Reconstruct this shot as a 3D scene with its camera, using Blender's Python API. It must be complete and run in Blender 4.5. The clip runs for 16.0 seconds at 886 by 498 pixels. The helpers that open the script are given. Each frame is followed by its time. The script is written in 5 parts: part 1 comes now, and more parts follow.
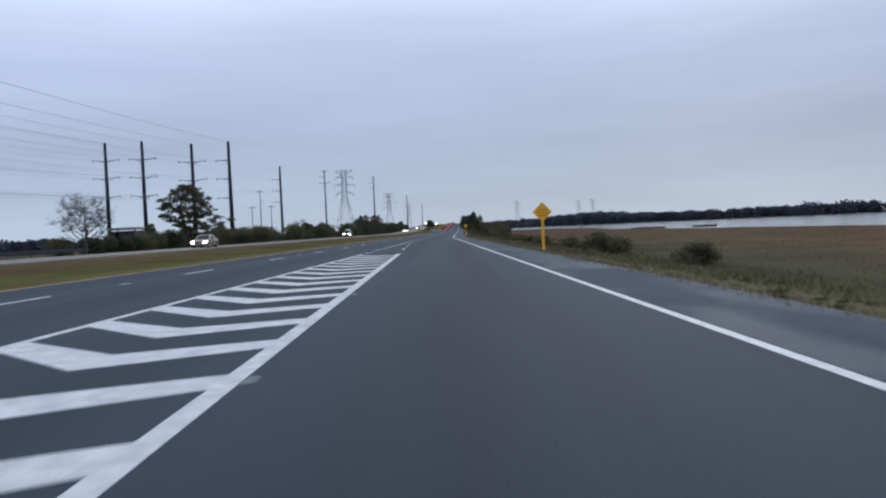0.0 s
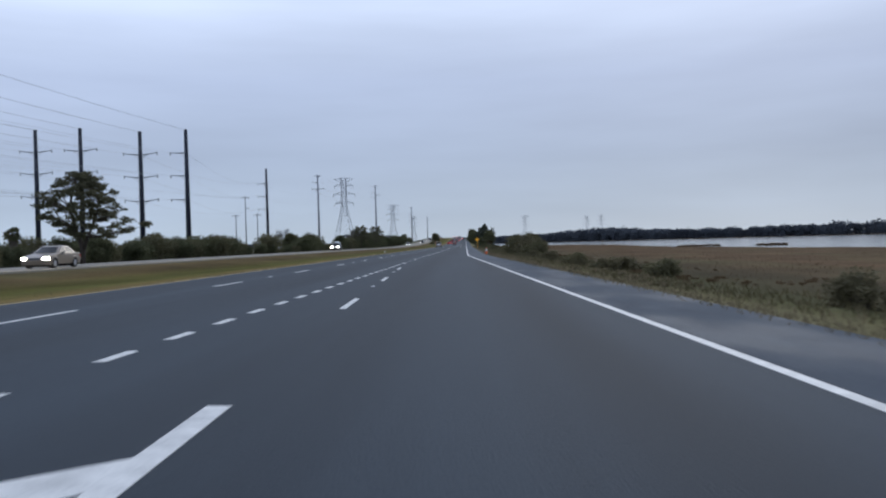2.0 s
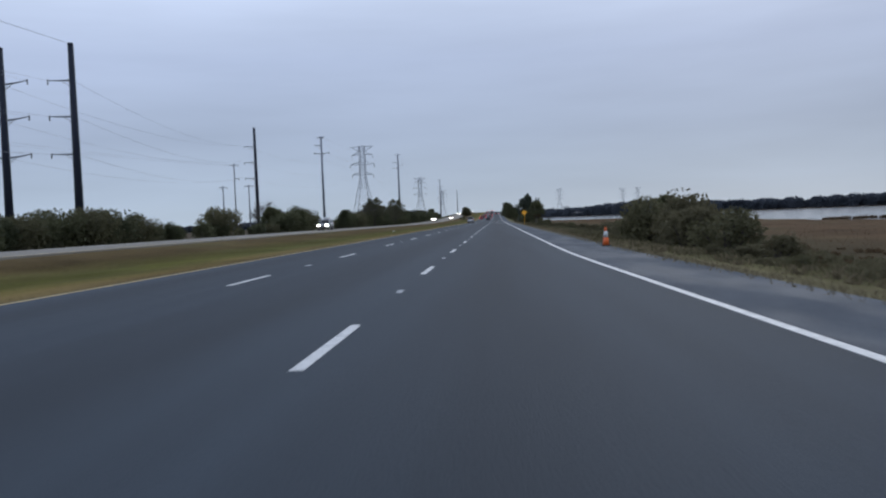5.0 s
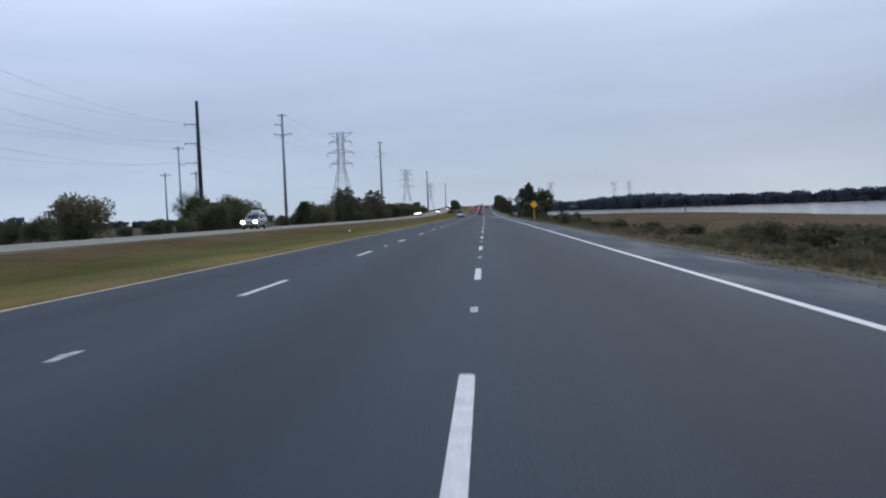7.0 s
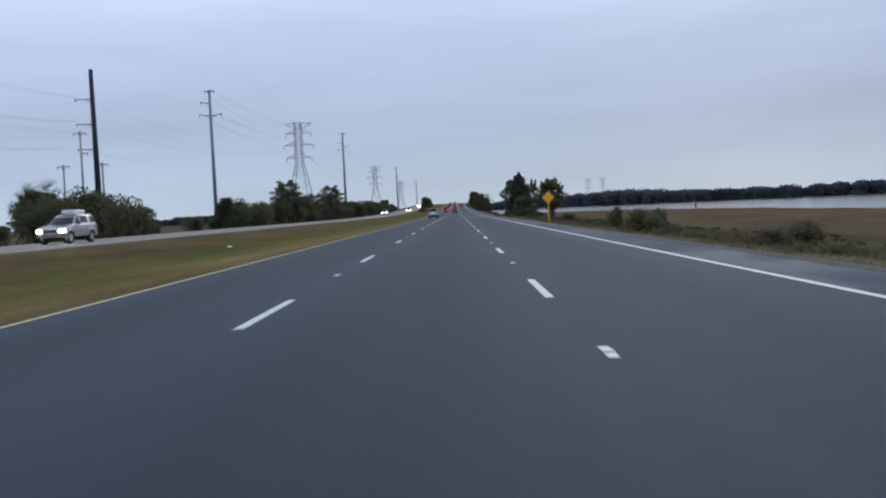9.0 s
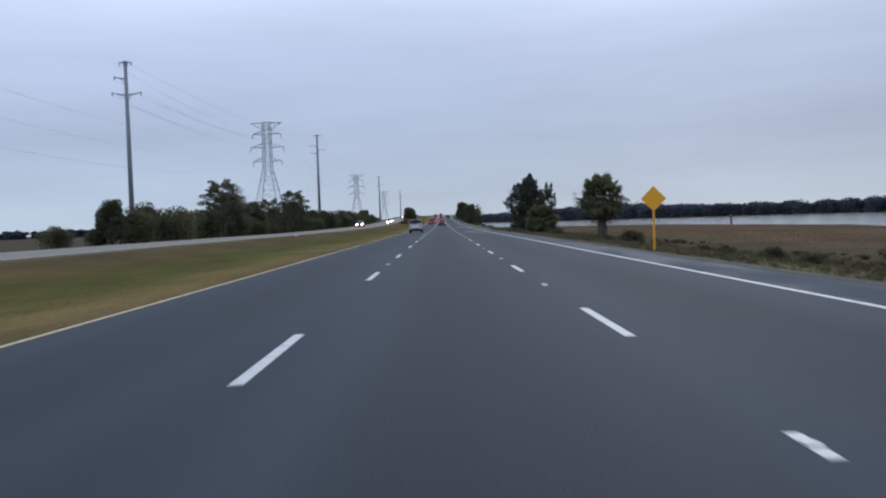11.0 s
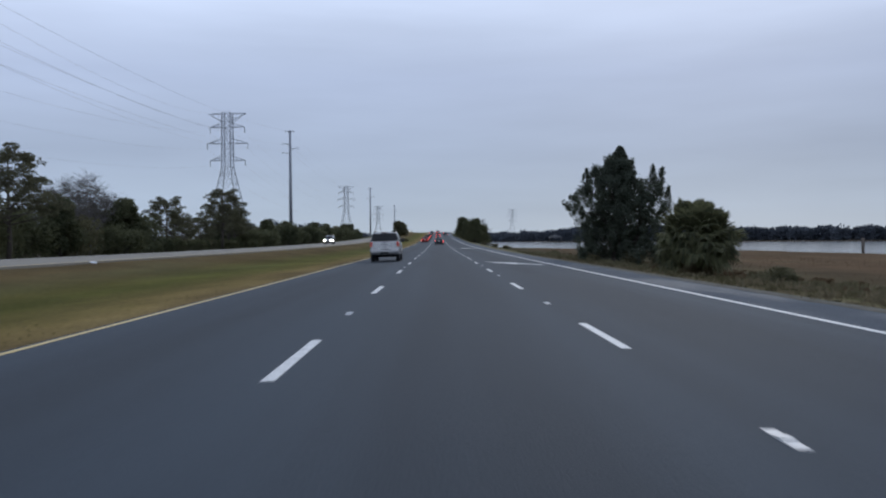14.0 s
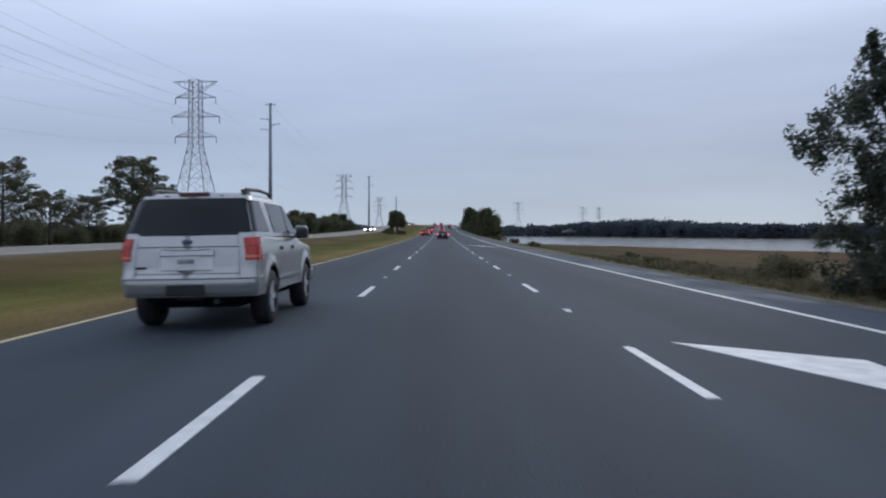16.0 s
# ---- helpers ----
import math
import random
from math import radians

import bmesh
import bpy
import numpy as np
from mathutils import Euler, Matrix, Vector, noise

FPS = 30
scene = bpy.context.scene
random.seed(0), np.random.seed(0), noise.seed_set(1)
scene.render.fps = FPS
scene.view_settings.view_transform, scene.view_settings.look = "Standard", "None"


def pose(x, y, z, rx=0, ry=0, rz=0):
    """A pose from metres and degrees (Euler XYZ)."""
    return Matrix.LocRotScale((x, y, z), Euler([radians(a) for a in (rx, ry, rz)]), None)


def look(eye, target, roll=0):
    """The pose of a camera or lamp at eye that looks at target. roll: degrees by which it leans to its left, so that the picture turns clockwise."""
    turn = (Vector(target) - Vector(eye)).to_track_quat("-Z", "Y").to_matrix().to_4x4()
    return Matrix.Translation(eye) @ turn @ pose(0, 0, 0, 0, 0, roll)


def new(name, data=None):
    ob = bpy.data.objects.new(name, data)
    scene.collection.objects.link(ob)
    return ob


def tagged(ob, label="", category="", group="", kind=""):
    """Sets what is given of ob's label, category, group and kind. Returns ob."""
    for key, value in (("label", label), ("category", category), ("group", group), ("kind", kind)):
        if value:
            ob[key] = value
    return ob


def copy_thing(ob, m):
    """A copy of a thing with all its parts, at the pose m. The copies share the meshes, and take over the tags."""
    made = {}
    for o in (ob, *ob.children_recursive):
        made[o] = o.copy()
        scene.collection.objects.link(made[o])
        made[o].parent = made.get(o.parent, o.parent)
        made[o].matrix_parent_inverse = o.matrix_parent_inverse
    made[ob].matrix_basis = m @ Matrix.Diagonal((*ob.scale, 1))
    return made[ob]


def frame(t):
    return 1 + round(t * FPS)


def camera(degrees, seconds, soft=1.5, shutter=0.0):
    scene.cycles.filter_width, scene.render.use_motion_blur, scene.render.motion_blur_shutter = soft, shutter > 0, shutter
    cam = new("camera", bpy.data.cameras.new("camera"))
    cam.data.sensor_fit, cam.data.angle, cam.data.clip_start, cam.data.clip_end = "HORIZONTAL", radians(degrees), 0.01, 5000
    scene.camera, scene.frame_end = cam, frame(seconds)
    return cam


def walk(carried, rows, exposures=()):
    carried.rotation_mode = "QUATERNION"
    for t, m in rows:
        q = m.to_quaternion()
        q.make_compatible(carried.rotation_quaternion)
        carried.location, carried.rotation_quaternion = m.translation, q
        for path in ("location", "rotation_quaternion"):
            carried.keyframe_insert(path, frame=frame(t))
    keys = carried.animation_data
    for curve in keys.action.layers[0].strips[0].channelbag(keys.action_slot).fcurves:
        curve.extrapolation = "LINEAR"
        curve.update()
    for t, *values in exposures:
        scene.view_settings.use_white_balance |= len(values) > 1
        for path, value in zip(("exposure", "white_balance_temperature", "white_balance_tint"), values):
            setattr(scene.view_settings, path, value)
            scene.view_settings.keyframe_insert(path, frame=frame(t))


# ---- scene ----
cam = camera(55.7, 16.0, soft=2.15, shutter=0.2)
PATH = [
    (0.0, (1.271, 0.000, 1.227), (1.049, 9.995, 0.996), -2.68),
    (0.5, (0.937, 9.787, 1.234), (0.746, 19.784, 1.110), -2.22),
    (1.0, (0.562, 19.411, 1.242), (0.314, 29.403, 0.933), -2.23),
    (1.5, (0.209, 29.118, 1.249), (-0.046, 39.114, 1.084), -1.79),
    (2.0, (-0.141, 38.536, 1.256), (-0.416, 48.532, 1.194), -1.72),
    (2.5, (-0.549, 48.244, 1.264), (-1.011, 58.230, 1.002), -2.72),
    (3.0, (-0.934, 57.803, 1.272), (-1.648, 67.756, 0.617), -2.83),
    (3.5, (-1.368, 67.665, 1.300), (-2.137, 77.617, 0.695), -3.80),
    (4.0, (-1.752, 77.446, 1.291), (-2.400, 87.425, 1.240), -1.37),
    (4.5, (-2.084, 86.709, 1.295), (-2.777, 96.682, 1.023), -2.20),
    (7.0, (-3.968, 136.306, 1.333), (-4.481, 146.284, 0.913), -2.24),
    (7.5, (-4.399, 146.326, 1.341), (-4.981, 156.303, 0.978), -3.57),
    (8.0, (-4.770, 156.390, 1.349), (-5.179, 166.375, 0.994), -3.46),
    (8.5, (-5.094, 166.810, 1.355), (-5.467, 176.793, 0.918), -3.52),
    (9.0, (-5.398, 176.766, 1.361), (-5.578, 186.754, 0.908), -2.71),
    (9.5, (-5.661, 186.821, 1.367), (-5.776, 196.815, 1.038), -2.30),
    (10.0, (-5.889, 196.492, 1.398), (-5.942, 206.486, 1.075), -2.50),
    (12.5, (-6.376, 245.929, 1.405), (-6.322, 255.927, 1.205), -0.88),
    (13.0, (-6.401, 256.187, 1.401), (-6.381, 266.187, 1.382), -0.71),
    (13.5, (-6.375, 266.201, 1.381), (-6.349, 276.200, 1.219), -0.44),
    (14.0, (-6.369, 276.129, 1.381), (-6.301, 286.128, 1.279), -0.55),
    (14.5, (-6.383, 286.102, 1.364), (-6.239, 296.097, 1.100), -0.40),
    (15.0, (-6.377, 296.136, 1.372), (-6.337, 306.134, 1.160), -0.19),
    (15.5, (-6.354, 305.849, 1.384), (-6.332, 315.848, 1.293), 0.11),
    (16.0, (-6.319, 315.935, 1.388), (-6.289, 325.933, 1.206), 0.19),
]
walk(cam, [(t, look(eye, target, roll)) for t, eye, target, roll in PATH], exposures=[(0.0, 0.0), (1.5, 0.0), (2.0, 0.0), (2.5, -0.07), (3.0, 0.13), (3.5, 0.25), (4.0, -0.15), (4.5, -0.14), (7.0, 0.07), (7.5, -0.08), (8.0, -0.02), (8.5, -0.07), (9.0, 0.04), (9.5, -0.14), (10.0, -0.04), (12.5, 0.06), (13.0, 0.05), (13.5, -0.14), (14.5, -0.04), (16.0, -0.02)])

# ---- light: an overcast dusk sky, with a broad weak sun behind the cloud ----
world = bpy.data.worlds.new("overcast_sky")
scene.world = world
world.use_nodes = True
wn, wl = world.node_tree.nodes, world.node_tree.links
wn.clear()
w_out, w_bg, w_mix = wn.new("ShaderNodeOutputWorld"), wn.new("ShaderNodeBackground"), wn.new("ShaderNodeMixRGB")
w_co, w_sep, w_ramp, w_map = wn.new("ShaderNodeTexCoord"), wn.new("ShaderNodeSeparateXYZ"), wn.new("ShaderNodeValToRGB"), wn.new("ShaderNodeMapping")
w_noise, w_nr, w_sky, w_add = wn.new("ShaderNodeTexNoise"), wn.new("ShaderNodeValToRGB"), wn.new("ShaderNodeTexSky"), wn.new("ShaderNodeMixRGB")
w_sky.sky_type, w_sky.sun_disc, w_sky.sun_elevation, w_sky.sun_rotation = "NISHITA", False, radians(24), radians(20)
wl.new(w_co.outputs["Generated"], w_sep.inputs[0])
wl.new(w_sep.outputs["Z"], w_ramp.inputs[0])
for i, (at, col) in enumerate(((0.0, (0.495, 0.60, 0.73)), (0.035, (0.44, 0.54, 0.69)), (0.10, (0.402, 0.49, 0.66)), (0.19, (0.488, 0.585, 0.806)), (0.27, (0.69, 0.81, 1.07)), (1.0, (0.627, 0.738, 0.99)))):
    e = w_ramp.color_ramp.elements[i] if i < 2 else w_ramp.color_ramp.elements.new(at)
    e.position, e.color = at, (*col, 1)
w_map.inputs["Scale"].default_value = (1.0, 1.0, 7.0)
wl.new(w_co.outputs["Generated"], w_map.inputs[0])
wl.new(w_map.outputs[0], w_noise.inputs["Vector"])
w_noise.inputs["Scale"].default_value, w_noise.inputs["Detail"].default_value, w_noise.inputs["Roughness"].default_value = 2.2, 5, 0.5
w_nr.color_ramp.elements[0].position, w_nr.color_ramp.elements[0].color = 0.3, (0.90, 0.90, 0.90, 1)
w_nr.color_ramp.elements[1].position, w_nr.color_ramp.elements[1].color = 0.7, (1.07, 1.07, 1.07, 1)
wl.new(w_noise.outputs[0], w_nr.inputs[0])
w_mix.blend_type, w_mix.inputs[0].default_value = "MULTIPLY", 1
wl.new(w_ramp.outputs[0], w_mix.inputs[1])
wl.new(w_nr.outputs[0], w_mix.inputs[2])
w_side, w_dim = wn.new("ShaderNodeMapRange"), wn.new("ShaderNodeMixRGB")
w_side.inputs[1].default_value, w_side.inputs[2].default_value, w_side.inputs[3].default_value, w_side.inputs[4].default_value = -0.6, 0.6, 1.03, 0.86
wl.new(w_sep.outputs["X"], w_side.inputs[0])
w_dim.blend_type, w_dim.inputs[0].default_value = "MULTIPLY", 1
wl.new(w_mix.outputs[0], w_dim.inputs[1])
wl.new(w_side.outputs[0], w_dim.inputs[2])
w_add.blend_type, w_add.inputs[0].default_value = "ADD", 0.0025
wl.new(w_dim.outputs[0], w_add.inputs[1])
wl.new(w_sky.outputs[0], w_add.inputs[2])
wl.new(w_add.outputs[0], w_bg.inputs[0])
w_bg.inputs[1].default_value = 1.0
wl.new(w_bg.outputs[0], w_out.inputs[0])
sun = new("sun", bpy.data.lights.new("sun", "SUN"))
sun.data.energy, sun.data.angle, sun.data.color = 0.5, radians(25), (1.0, 0.96, 0.9)
sun.matrix_world = look((0, 0, 50), (-20, -60, 20))
scene.view_settings.exposure = 0.0

# ---- materials ----
def mat(name, a, b=None, rough=0.7, metal=0.0, scale=3.0, fine=60.0, bump=0.0, glow=None, power=0.0, island=0.0, stretch=(1, 1, 1), spec=0.5, random_piece=0.0):
    """Two colours mixed by coarse and fine noise, with a bump, in metres."""
    m = bpy.data.materials.new(name)
    m.use_nodes = True
    n, l = m.node_tree.nodes, m.node_tree.links
    p = n["Principled BSDF"]
    b = b or tuple(c * 0.75 for c in a)
    co, mp = n.new("ShaderNodeTexCoord"), n.new("ShaderNodeMapping")
    mp.inputs["Scale"].default_value = stretch
    l.new(co.outputs["Object"], mp.inputs[0])
    n1, n2 = n.new("ShaderNodeTexNoise"), n.new("ShaderNodeTexNoise")
    n1.inputs["Scale"].default_value, n1.inputs["Detail"].default_value = scale, 4
    n2.inputs["Scale"].default_value, n2.inputs["Detail"].default_value = fine, 3
    l.new(mp.outputs[0], n1.inputs["Vector"])
    l.new(co.outputs["Object"], n2.inputs["Vector"])
    add = n.new("ShaderNodeMath")
    add.operation = "ADD"
    l.new(n1.outputs[0], add.inputs[0])
    l.new(n2.outputs[0], add.inputs[1])
    last = add
    if island or random_piece:
        src = n.new("ShaderNodeNewGeometry").outputs["Random Per Island"] if island else n.new("ShaderNodeObjectInfo").outputs["Random"]
        mul, sub = n.new("ShaderNodeMath"), n.new("ShaderNodeMath")
        mul.operation, mul.inputs[1].default_value = "MULTIPLY_ADD", island or random_piece
        mul.inputs[2].default_value = -0.5 * (island or random_piece)
        l.new(src, mul.inputs[0])
        sub.operation = "ADD"
        l.new(add.outputs[0], sub.inputs[0])
        l.new(mul.outputs[0], sub.inputs[1])
        last = sub
    if island and random_piece:
        info, ma = n.new("ShaderNodeObjectInfo"), n.new("ShaderNodeMath")
        ma.operation, ma.inputs[1].default_value = "MULTIPLY_ADD", random_piece
        l.new(info.outputs["Random"], ma.inputs[0])
        l.new(last.outputs[0], ma.inputs[2])
        last = ma
    rg = n.new("ShaderNodeMapRange")
    rg.inputs[1].default_value, rg.inputs[2].default_value = 0.7, 1.3 + (random_piece if island else 0)
    l.new(last.outputs[0], rg.inputs[0])
    mx = n.new("ShaderNodeMixRGB")
    mx.inputs[1].default_value, mx.inputs[2].default_value = (*b, 1), (*a, 1)
    l.new(rg.outputs[0], mx.inputs[0])
    l.new(mx.outputs[0], p.inputs["Base Color"])
    p.inputs["Roughness"].default_value, p.inputs["Metallic"].default_value = rough, metal
    p.inputs["Specular IOR Level"].default_value = spec
    if bump:
        bp = n.new("ShaderNodeBump")
        bp.inputs["Strength"].default_value, bp.inputs["Distance"].default_value = bump, 0.02
        l.new(n2.outputs[0], bp.inputs["Height"])
        l.new(bp.outputs[0], p.inputs["Normal"])
    if glow:
        p.inputs["Emission Color"].default_value, p.inputs["Emission Strength"].default_value = (*glow, 1), power
    return m


M_ASPHALT = mat("asphalt", (0.0385, 0.0525, 0.067), (0.0235, 0.033, 0.0435), 0.80, 0, 0.9, 45, 0.35, stretch=(1.0, 0.035, 1), spec=0.26)
M_SHOULDER = mat("shoulder_asphalt", (0.066, 0.083, 0.104), (0.048, 0.060, 0.076), 0.75, 0, 1.6, 38, 0.5, stretch=(1.2, 0.3, 1), spec=0.15)
M_SOIL = mat("gravelly_soil", (0.15, 0.14, 0.115), (0.085, 0.082, 0.068), 0.95, 0, 1.6, 14, 0.6, stretch=(1, 0.5, 1), spec=0.1)
M_OPPOSITE = mat("pale_asphalt", (0.29, 0.265, 0.22), (0.22, 0.202, 0.17), 0.85, 0, 0.4, 40, 0.3, stretch=(1.5, 0.15, 1), spec=0.15)
M_WHITE = mat("white_road_paint", (0.84, 0.83, 0.79), (0.46, 0.46, 0.44), 0.6, 0, 4, 55, 0.3)
M_GHOST = mat("worn_road_paint", (0.24, 0.245, 0.25), (0.07, 0.08, 0.092), 0.75, 0, 9, 30, 0.3)
M_YELLOW = mat("yellow_road_paint", (0.74, 0.55, 0.22), (0.5, 0.38, 0.18), 0.65, 0, 3, 50, 0.3)
M_MARKER = mat("marker_plastic", (0.55, 0.56, 0.56), (0.35, 0.36, 0.36), 0.4, 0, 5, 50, 0.2)
M_WOOD = mat("weathered_wood", (0.16, 0.13, 0.10), (0.09, 0.07, 0.055), 0.85, 0, 2, 40, 0.4, stretch=(3, 3, 0.3))
M_DARKPOLE = mat("dark_weathered_steel", (0.017, 0.023, 0.040), (0.010, 0.014, 0.026), 0.75, 0.1, 0.6, 20, 0.15, stretch=(1, 1, 0.2))
# Galvanised grey, lightened and blued to paint distance haze onto the far poles.
M_GREYPOLE = mat("galvanised_pole", (0.27, 0.285, 0.32), (0.19, 0.205, 0.235), 0.6, 0.2, 0.5, 20, 0.15, stretch=(1, 1, 0.2))
M_LATTICE = mat("galvanised_lattice", (0.27, 0.29, 0.33), (0.21, 0.23, 0.265), 0.6, 0.2, 1, 20)
M_WIRE = mat("aluminium_wire", (0.30, 0.325, 0.36), (0.24, 0.26, 0.29), 0.6, 0.3, 1, 20)
M_INSUL = mat("insulator", (0.12, 0.12, 0.13), (0.08, 0.08, 0.09), 0.4)
M_SIGN = mat("yellow_sign_face", (0.98, 0.45, 0.02), (0.93, 0.41, 0.018), 0.45, 0, 2, 30)
M_SIGNBLACK = mat("faded_sign_legend", (0.48, 0.21, 0.015), (0.40, 0.17, 0.012), 0.5)
M_YPOST = mat("yellow_post_sleeve", (0.92, 0.44, 0.03), (0.78, 0.36, 0.02), 0.5, 0, 3, 40, 0.1)
M_ORANGE = mat("orange_plastic", (0.85, 0.16, 0.03), (0.7, 0.12, 0.02), 0.5, 0, 4, 40)
M_RUBBER = mat("black_rubber", (0.022, 0.022, 0.024), (0.014, 0.014, 0.015), 0.8, 0, 5, 60, 0.2)
# Chassis black deepened so its colour carries the shade beneath the cars.
M_UNDER = mat("shade_black_chassis", (0.010, 0.010, 0.011), (0.006, 0.006, 0.007), 0.85, 0, 5, 60, 0.2, spec=0.1)
M_TRIM = mat("dark_trim", (0.03, 0.031, 0.034), (0.02, 0.021, 0.023), 0.55, 0, 5, 60, 0.1)
M_RIM = mat("alloy_rim", (0.62, 0.62, 0.62), (0.48, 0.48, 0.49), 0.35, 0.35, 6, 40)
M_GLASS = mat("tinted_glass", (0.006, 0.007, 0.009), (0.004, 0.005, 0.006), 0.06, 0, 2, 20, spec=0.28)
M_REDLENS = mat("red_lamp_lens", (0.50, 0.045, 0.028), (0.36, 0.022, 0.016), 0.2, 0, 8, 60, glow=(1.0, 0.05, 0.03), power=0.01)
M_TAIL = mat("lit_tail_lamp", (0.6, 0.03, 0.02), (0.5, 0.02, 0.015), 0.2, glow=(1.0, 0.10, 0.08), power=3.5)
M_DARKRED = mat("dark_red_lens", (0.10, 0.022, 0.026), (0.07, 0.016, 0.02), 0.3)
M_AMBER = mat("amber_lens", (0.62, 0.20, 0.11), (0.52, 0.15, 0.08), 0.2)
M_CLEARLAMP = mat("unlit_lamp_glass", (0.6, 0.62, 0.65), (0.5, 0.52, 0.55), 0.12)
M_HEAD = mat("lit_headlamp", (0.9, 0.9, 0.85), (0.85, 0.85, 0.8), 0.2, glow=(1.0, 0.93, 0.78), power=90.0)
M_PLATE = mat("plate_white", (0.70, 0.695, 0.68), (0.62, 0.615, 0.60), 0.5)
M_PLATEINK = mat("plate_ink", (0.08, 0.09, 0.14), (0.06, 0.07, 0.11), 0.5)
M_BARK = mat("bark", (0.085, 0.068, 0.055), (0.045, 0.036, 0.03), 0.9, 0, 3, 25, 0.6, stretch=(3, 3, 0.6))
M_PALMBARK = mat("palm_trunk", (0.13, 0.11, 0.085), (0.06, 0.05, 0.04), 0.9, 0, 4, 18, 0.7)
M_GREYBARK = mat("bare_twigs", (0.12, 0.108, 0.10), (0.075, 0.068, 0.064), 0.9, 0, 3, 25, 0.3)
M_SHRUB = mat("shrub_leaves", (0.15, 0.15, 0.08), (0.06, 0.07, 0.04), 0.75, 0, 0.9, 8, island=0.5, random_piece=0.5)
M_SHRUB2 = mat("olive_shrub_leaves", (0.18, 0.165, 0.09), (0.085, 0.085, 0.05), 0.75, 0, 0.9, 8, island=0.5, random_piece=0.5)
M_WEED = mat("weed_leaves", (0.165, 0.145, 0.085), (0.10, 0.093, 0.055), 0.85, 0, 1.0, 8, island=0.4, random_piece=0.4)
M_PINE = mat("pine_needles", (0.15, 0.145, 0.085), (0.07, 0.07, 0.045), 0.7, 0, 0.8, 8, island=0.5)
M_CEDAR = mat("cedar_foliage", (0.110, 0.125, 0.091), (0.053, 0.064, 0.049), 0.75, 0, 0.8, 8, island=0.5)
M_PALM = mat("palm_fronds", (0.165, 0.165, 0.085), (0.070, 0.075, 0.042), 0.65, 0, 1.5, 10, island=0.6)
M_DEADPALM = mat("dead_fronds", (0.17, 0.125, 0.075), (0.10, 0.075, 0.045), 0.85, 0, 1.5, 10, island=0.5)
# Slate blue-grey leaves: the haze over the distance is put into this colour.
M_FARWOOD = mat("hazed_wood_leaves", (0.092, 0.106, 0.126), (0.074, 0.086, 0.104), 0.95, 0, 0.05, 0.6, island=0.2, spec=0.1)
M_GRASS = mat("verge_grass", (0.17, 0.145, 0.068), (0.08, 0.083, 0.034), 0.8, 0, 0.25, 4, island=0.9)
M_VERGE = mat("dry_verge_grass", (0.23, 0.19, 0.12), (0.135, 0.115, 0.072), 0.85, 0, 0.25, 4, island=0.6)
M_BANK = mat("rank_bank_grass", (0.125, 0.108, 0.055), (0.072, 0.067, 0.035), 0.85, 0, 0.25, 4, island=0.5)
M_REED = mat("marsh_reeds", (0.135, 0.092, 0.053), (0.095, 0.067, 0.040), 0.95, 0, 0.08, 2, island=0.12, spec=0.05)
M_PAINTWHITE = mat("white_car_paint", (0.72, 0.73, 0.74), (0.66, 0.67, 0.68), 0.25, 0, 0.8, 15)
M_SILVER = mat("silver_car_paint", (0.435, 0.43, 0.42), (0.385, 0.38, 0.37), 0.24, 0.6, 0.9, 25)
M_DARKPAINT = mat("dark_car_paint", (0.03, 0.032, 0.038), (0.022, 0.024, 0.028), 0.25, 0, 0.8, 15)
M_TANPAINT = mat("tan_car_paint", (0.30, 0.25, 0.20), (0.25, 0.21, 0.17), 0.28, 0.3, 0.9, 20)
M_REDPAINT = mat("red_car_paint", (0.35, 0.025, 0.02), (0.28, 0.02, 0.016), 0.25, 0, 0.8, 15)
M_CONCRETE = mat("weathered_concrete", (0.32, 0.31, 0.29), (0.22, 0.21, 0.20), 0.85, 0, 1, 20, 0.3)
M_ROOF = mat("grey_roof_sheet", (0.14, 0.14, 0.145), (0.09, 0.09, 0.095), 0.7, 0, 1, 20, 0.2)


def leafy(m, share=0.42):
    """Lets light through thin leaves and takes the shine off them."""
    n, l = m.node_tree.nodes, m.node_tree.links
    p, out = n["Principled BSDF"], n["Material Output"]
    p.inputs["Specular IOR Level"].default_value = 0.15
    tr, mx = n.new("ShaderNodeBsdfTranslucent"), n.new("ShaderNodeMixShader")
    l.new(p.inputs["Base Color"].links[0].from_socket, tr.inputs["Color"])
    mx.inputs[0].default_value = share
    l.new(p.outputs[0], mx.inputs[1])
    l.new(tr.outputs[0], mx.inputs[2])
    l.new(mx.outputs[0], out.inputs["Surface"])


for leaf_mat in (M_SHRUB, M_SHRUB2, M_WEED, M_PINE, M_CEDAR, M_PALM, M_DEADPALM, M_FARWOOD, M_GRASS, M_VERGE, M_BANK, M_REED):
    leafy(leaf_mat)


def damp(m, low, high, scale):
    n, l = m.node_tree.nodes, m.node_tree.links
    co, mp, nz, rg = n.new("ShaderNodeTexCoord"), n.new("ShaderNodeMapping"), n.new("ShaderNodeTexNoise"), n.new("ShaderNodeMapRange")
    mp.inputs["Scale"].default_value = (1, 0.35, 1)
    nz.inputs["Scale"].default_value, nz.inputs["Detail"].default_value = scale, 3
    rg.inputs[1].default_value, rg.inputs[2].default_value, rg.inputs[3].default_value, rg.inputs[4].default_value = 0.42, 0.58, high, low
    l.new(co.outputs["Object"], mp.inputs[0])
    l.new(mp.outputs[0], nz.inputs["Vector"])
    l.new(nz.outputs[0], rg.inputs[0])
    l.new(rg.outputs[0], m.node_tree.nodes["Principled BSDF"].inputs["Roughness"])


damp(M_SHOULDER, 0.66, 0.85, 0.5)


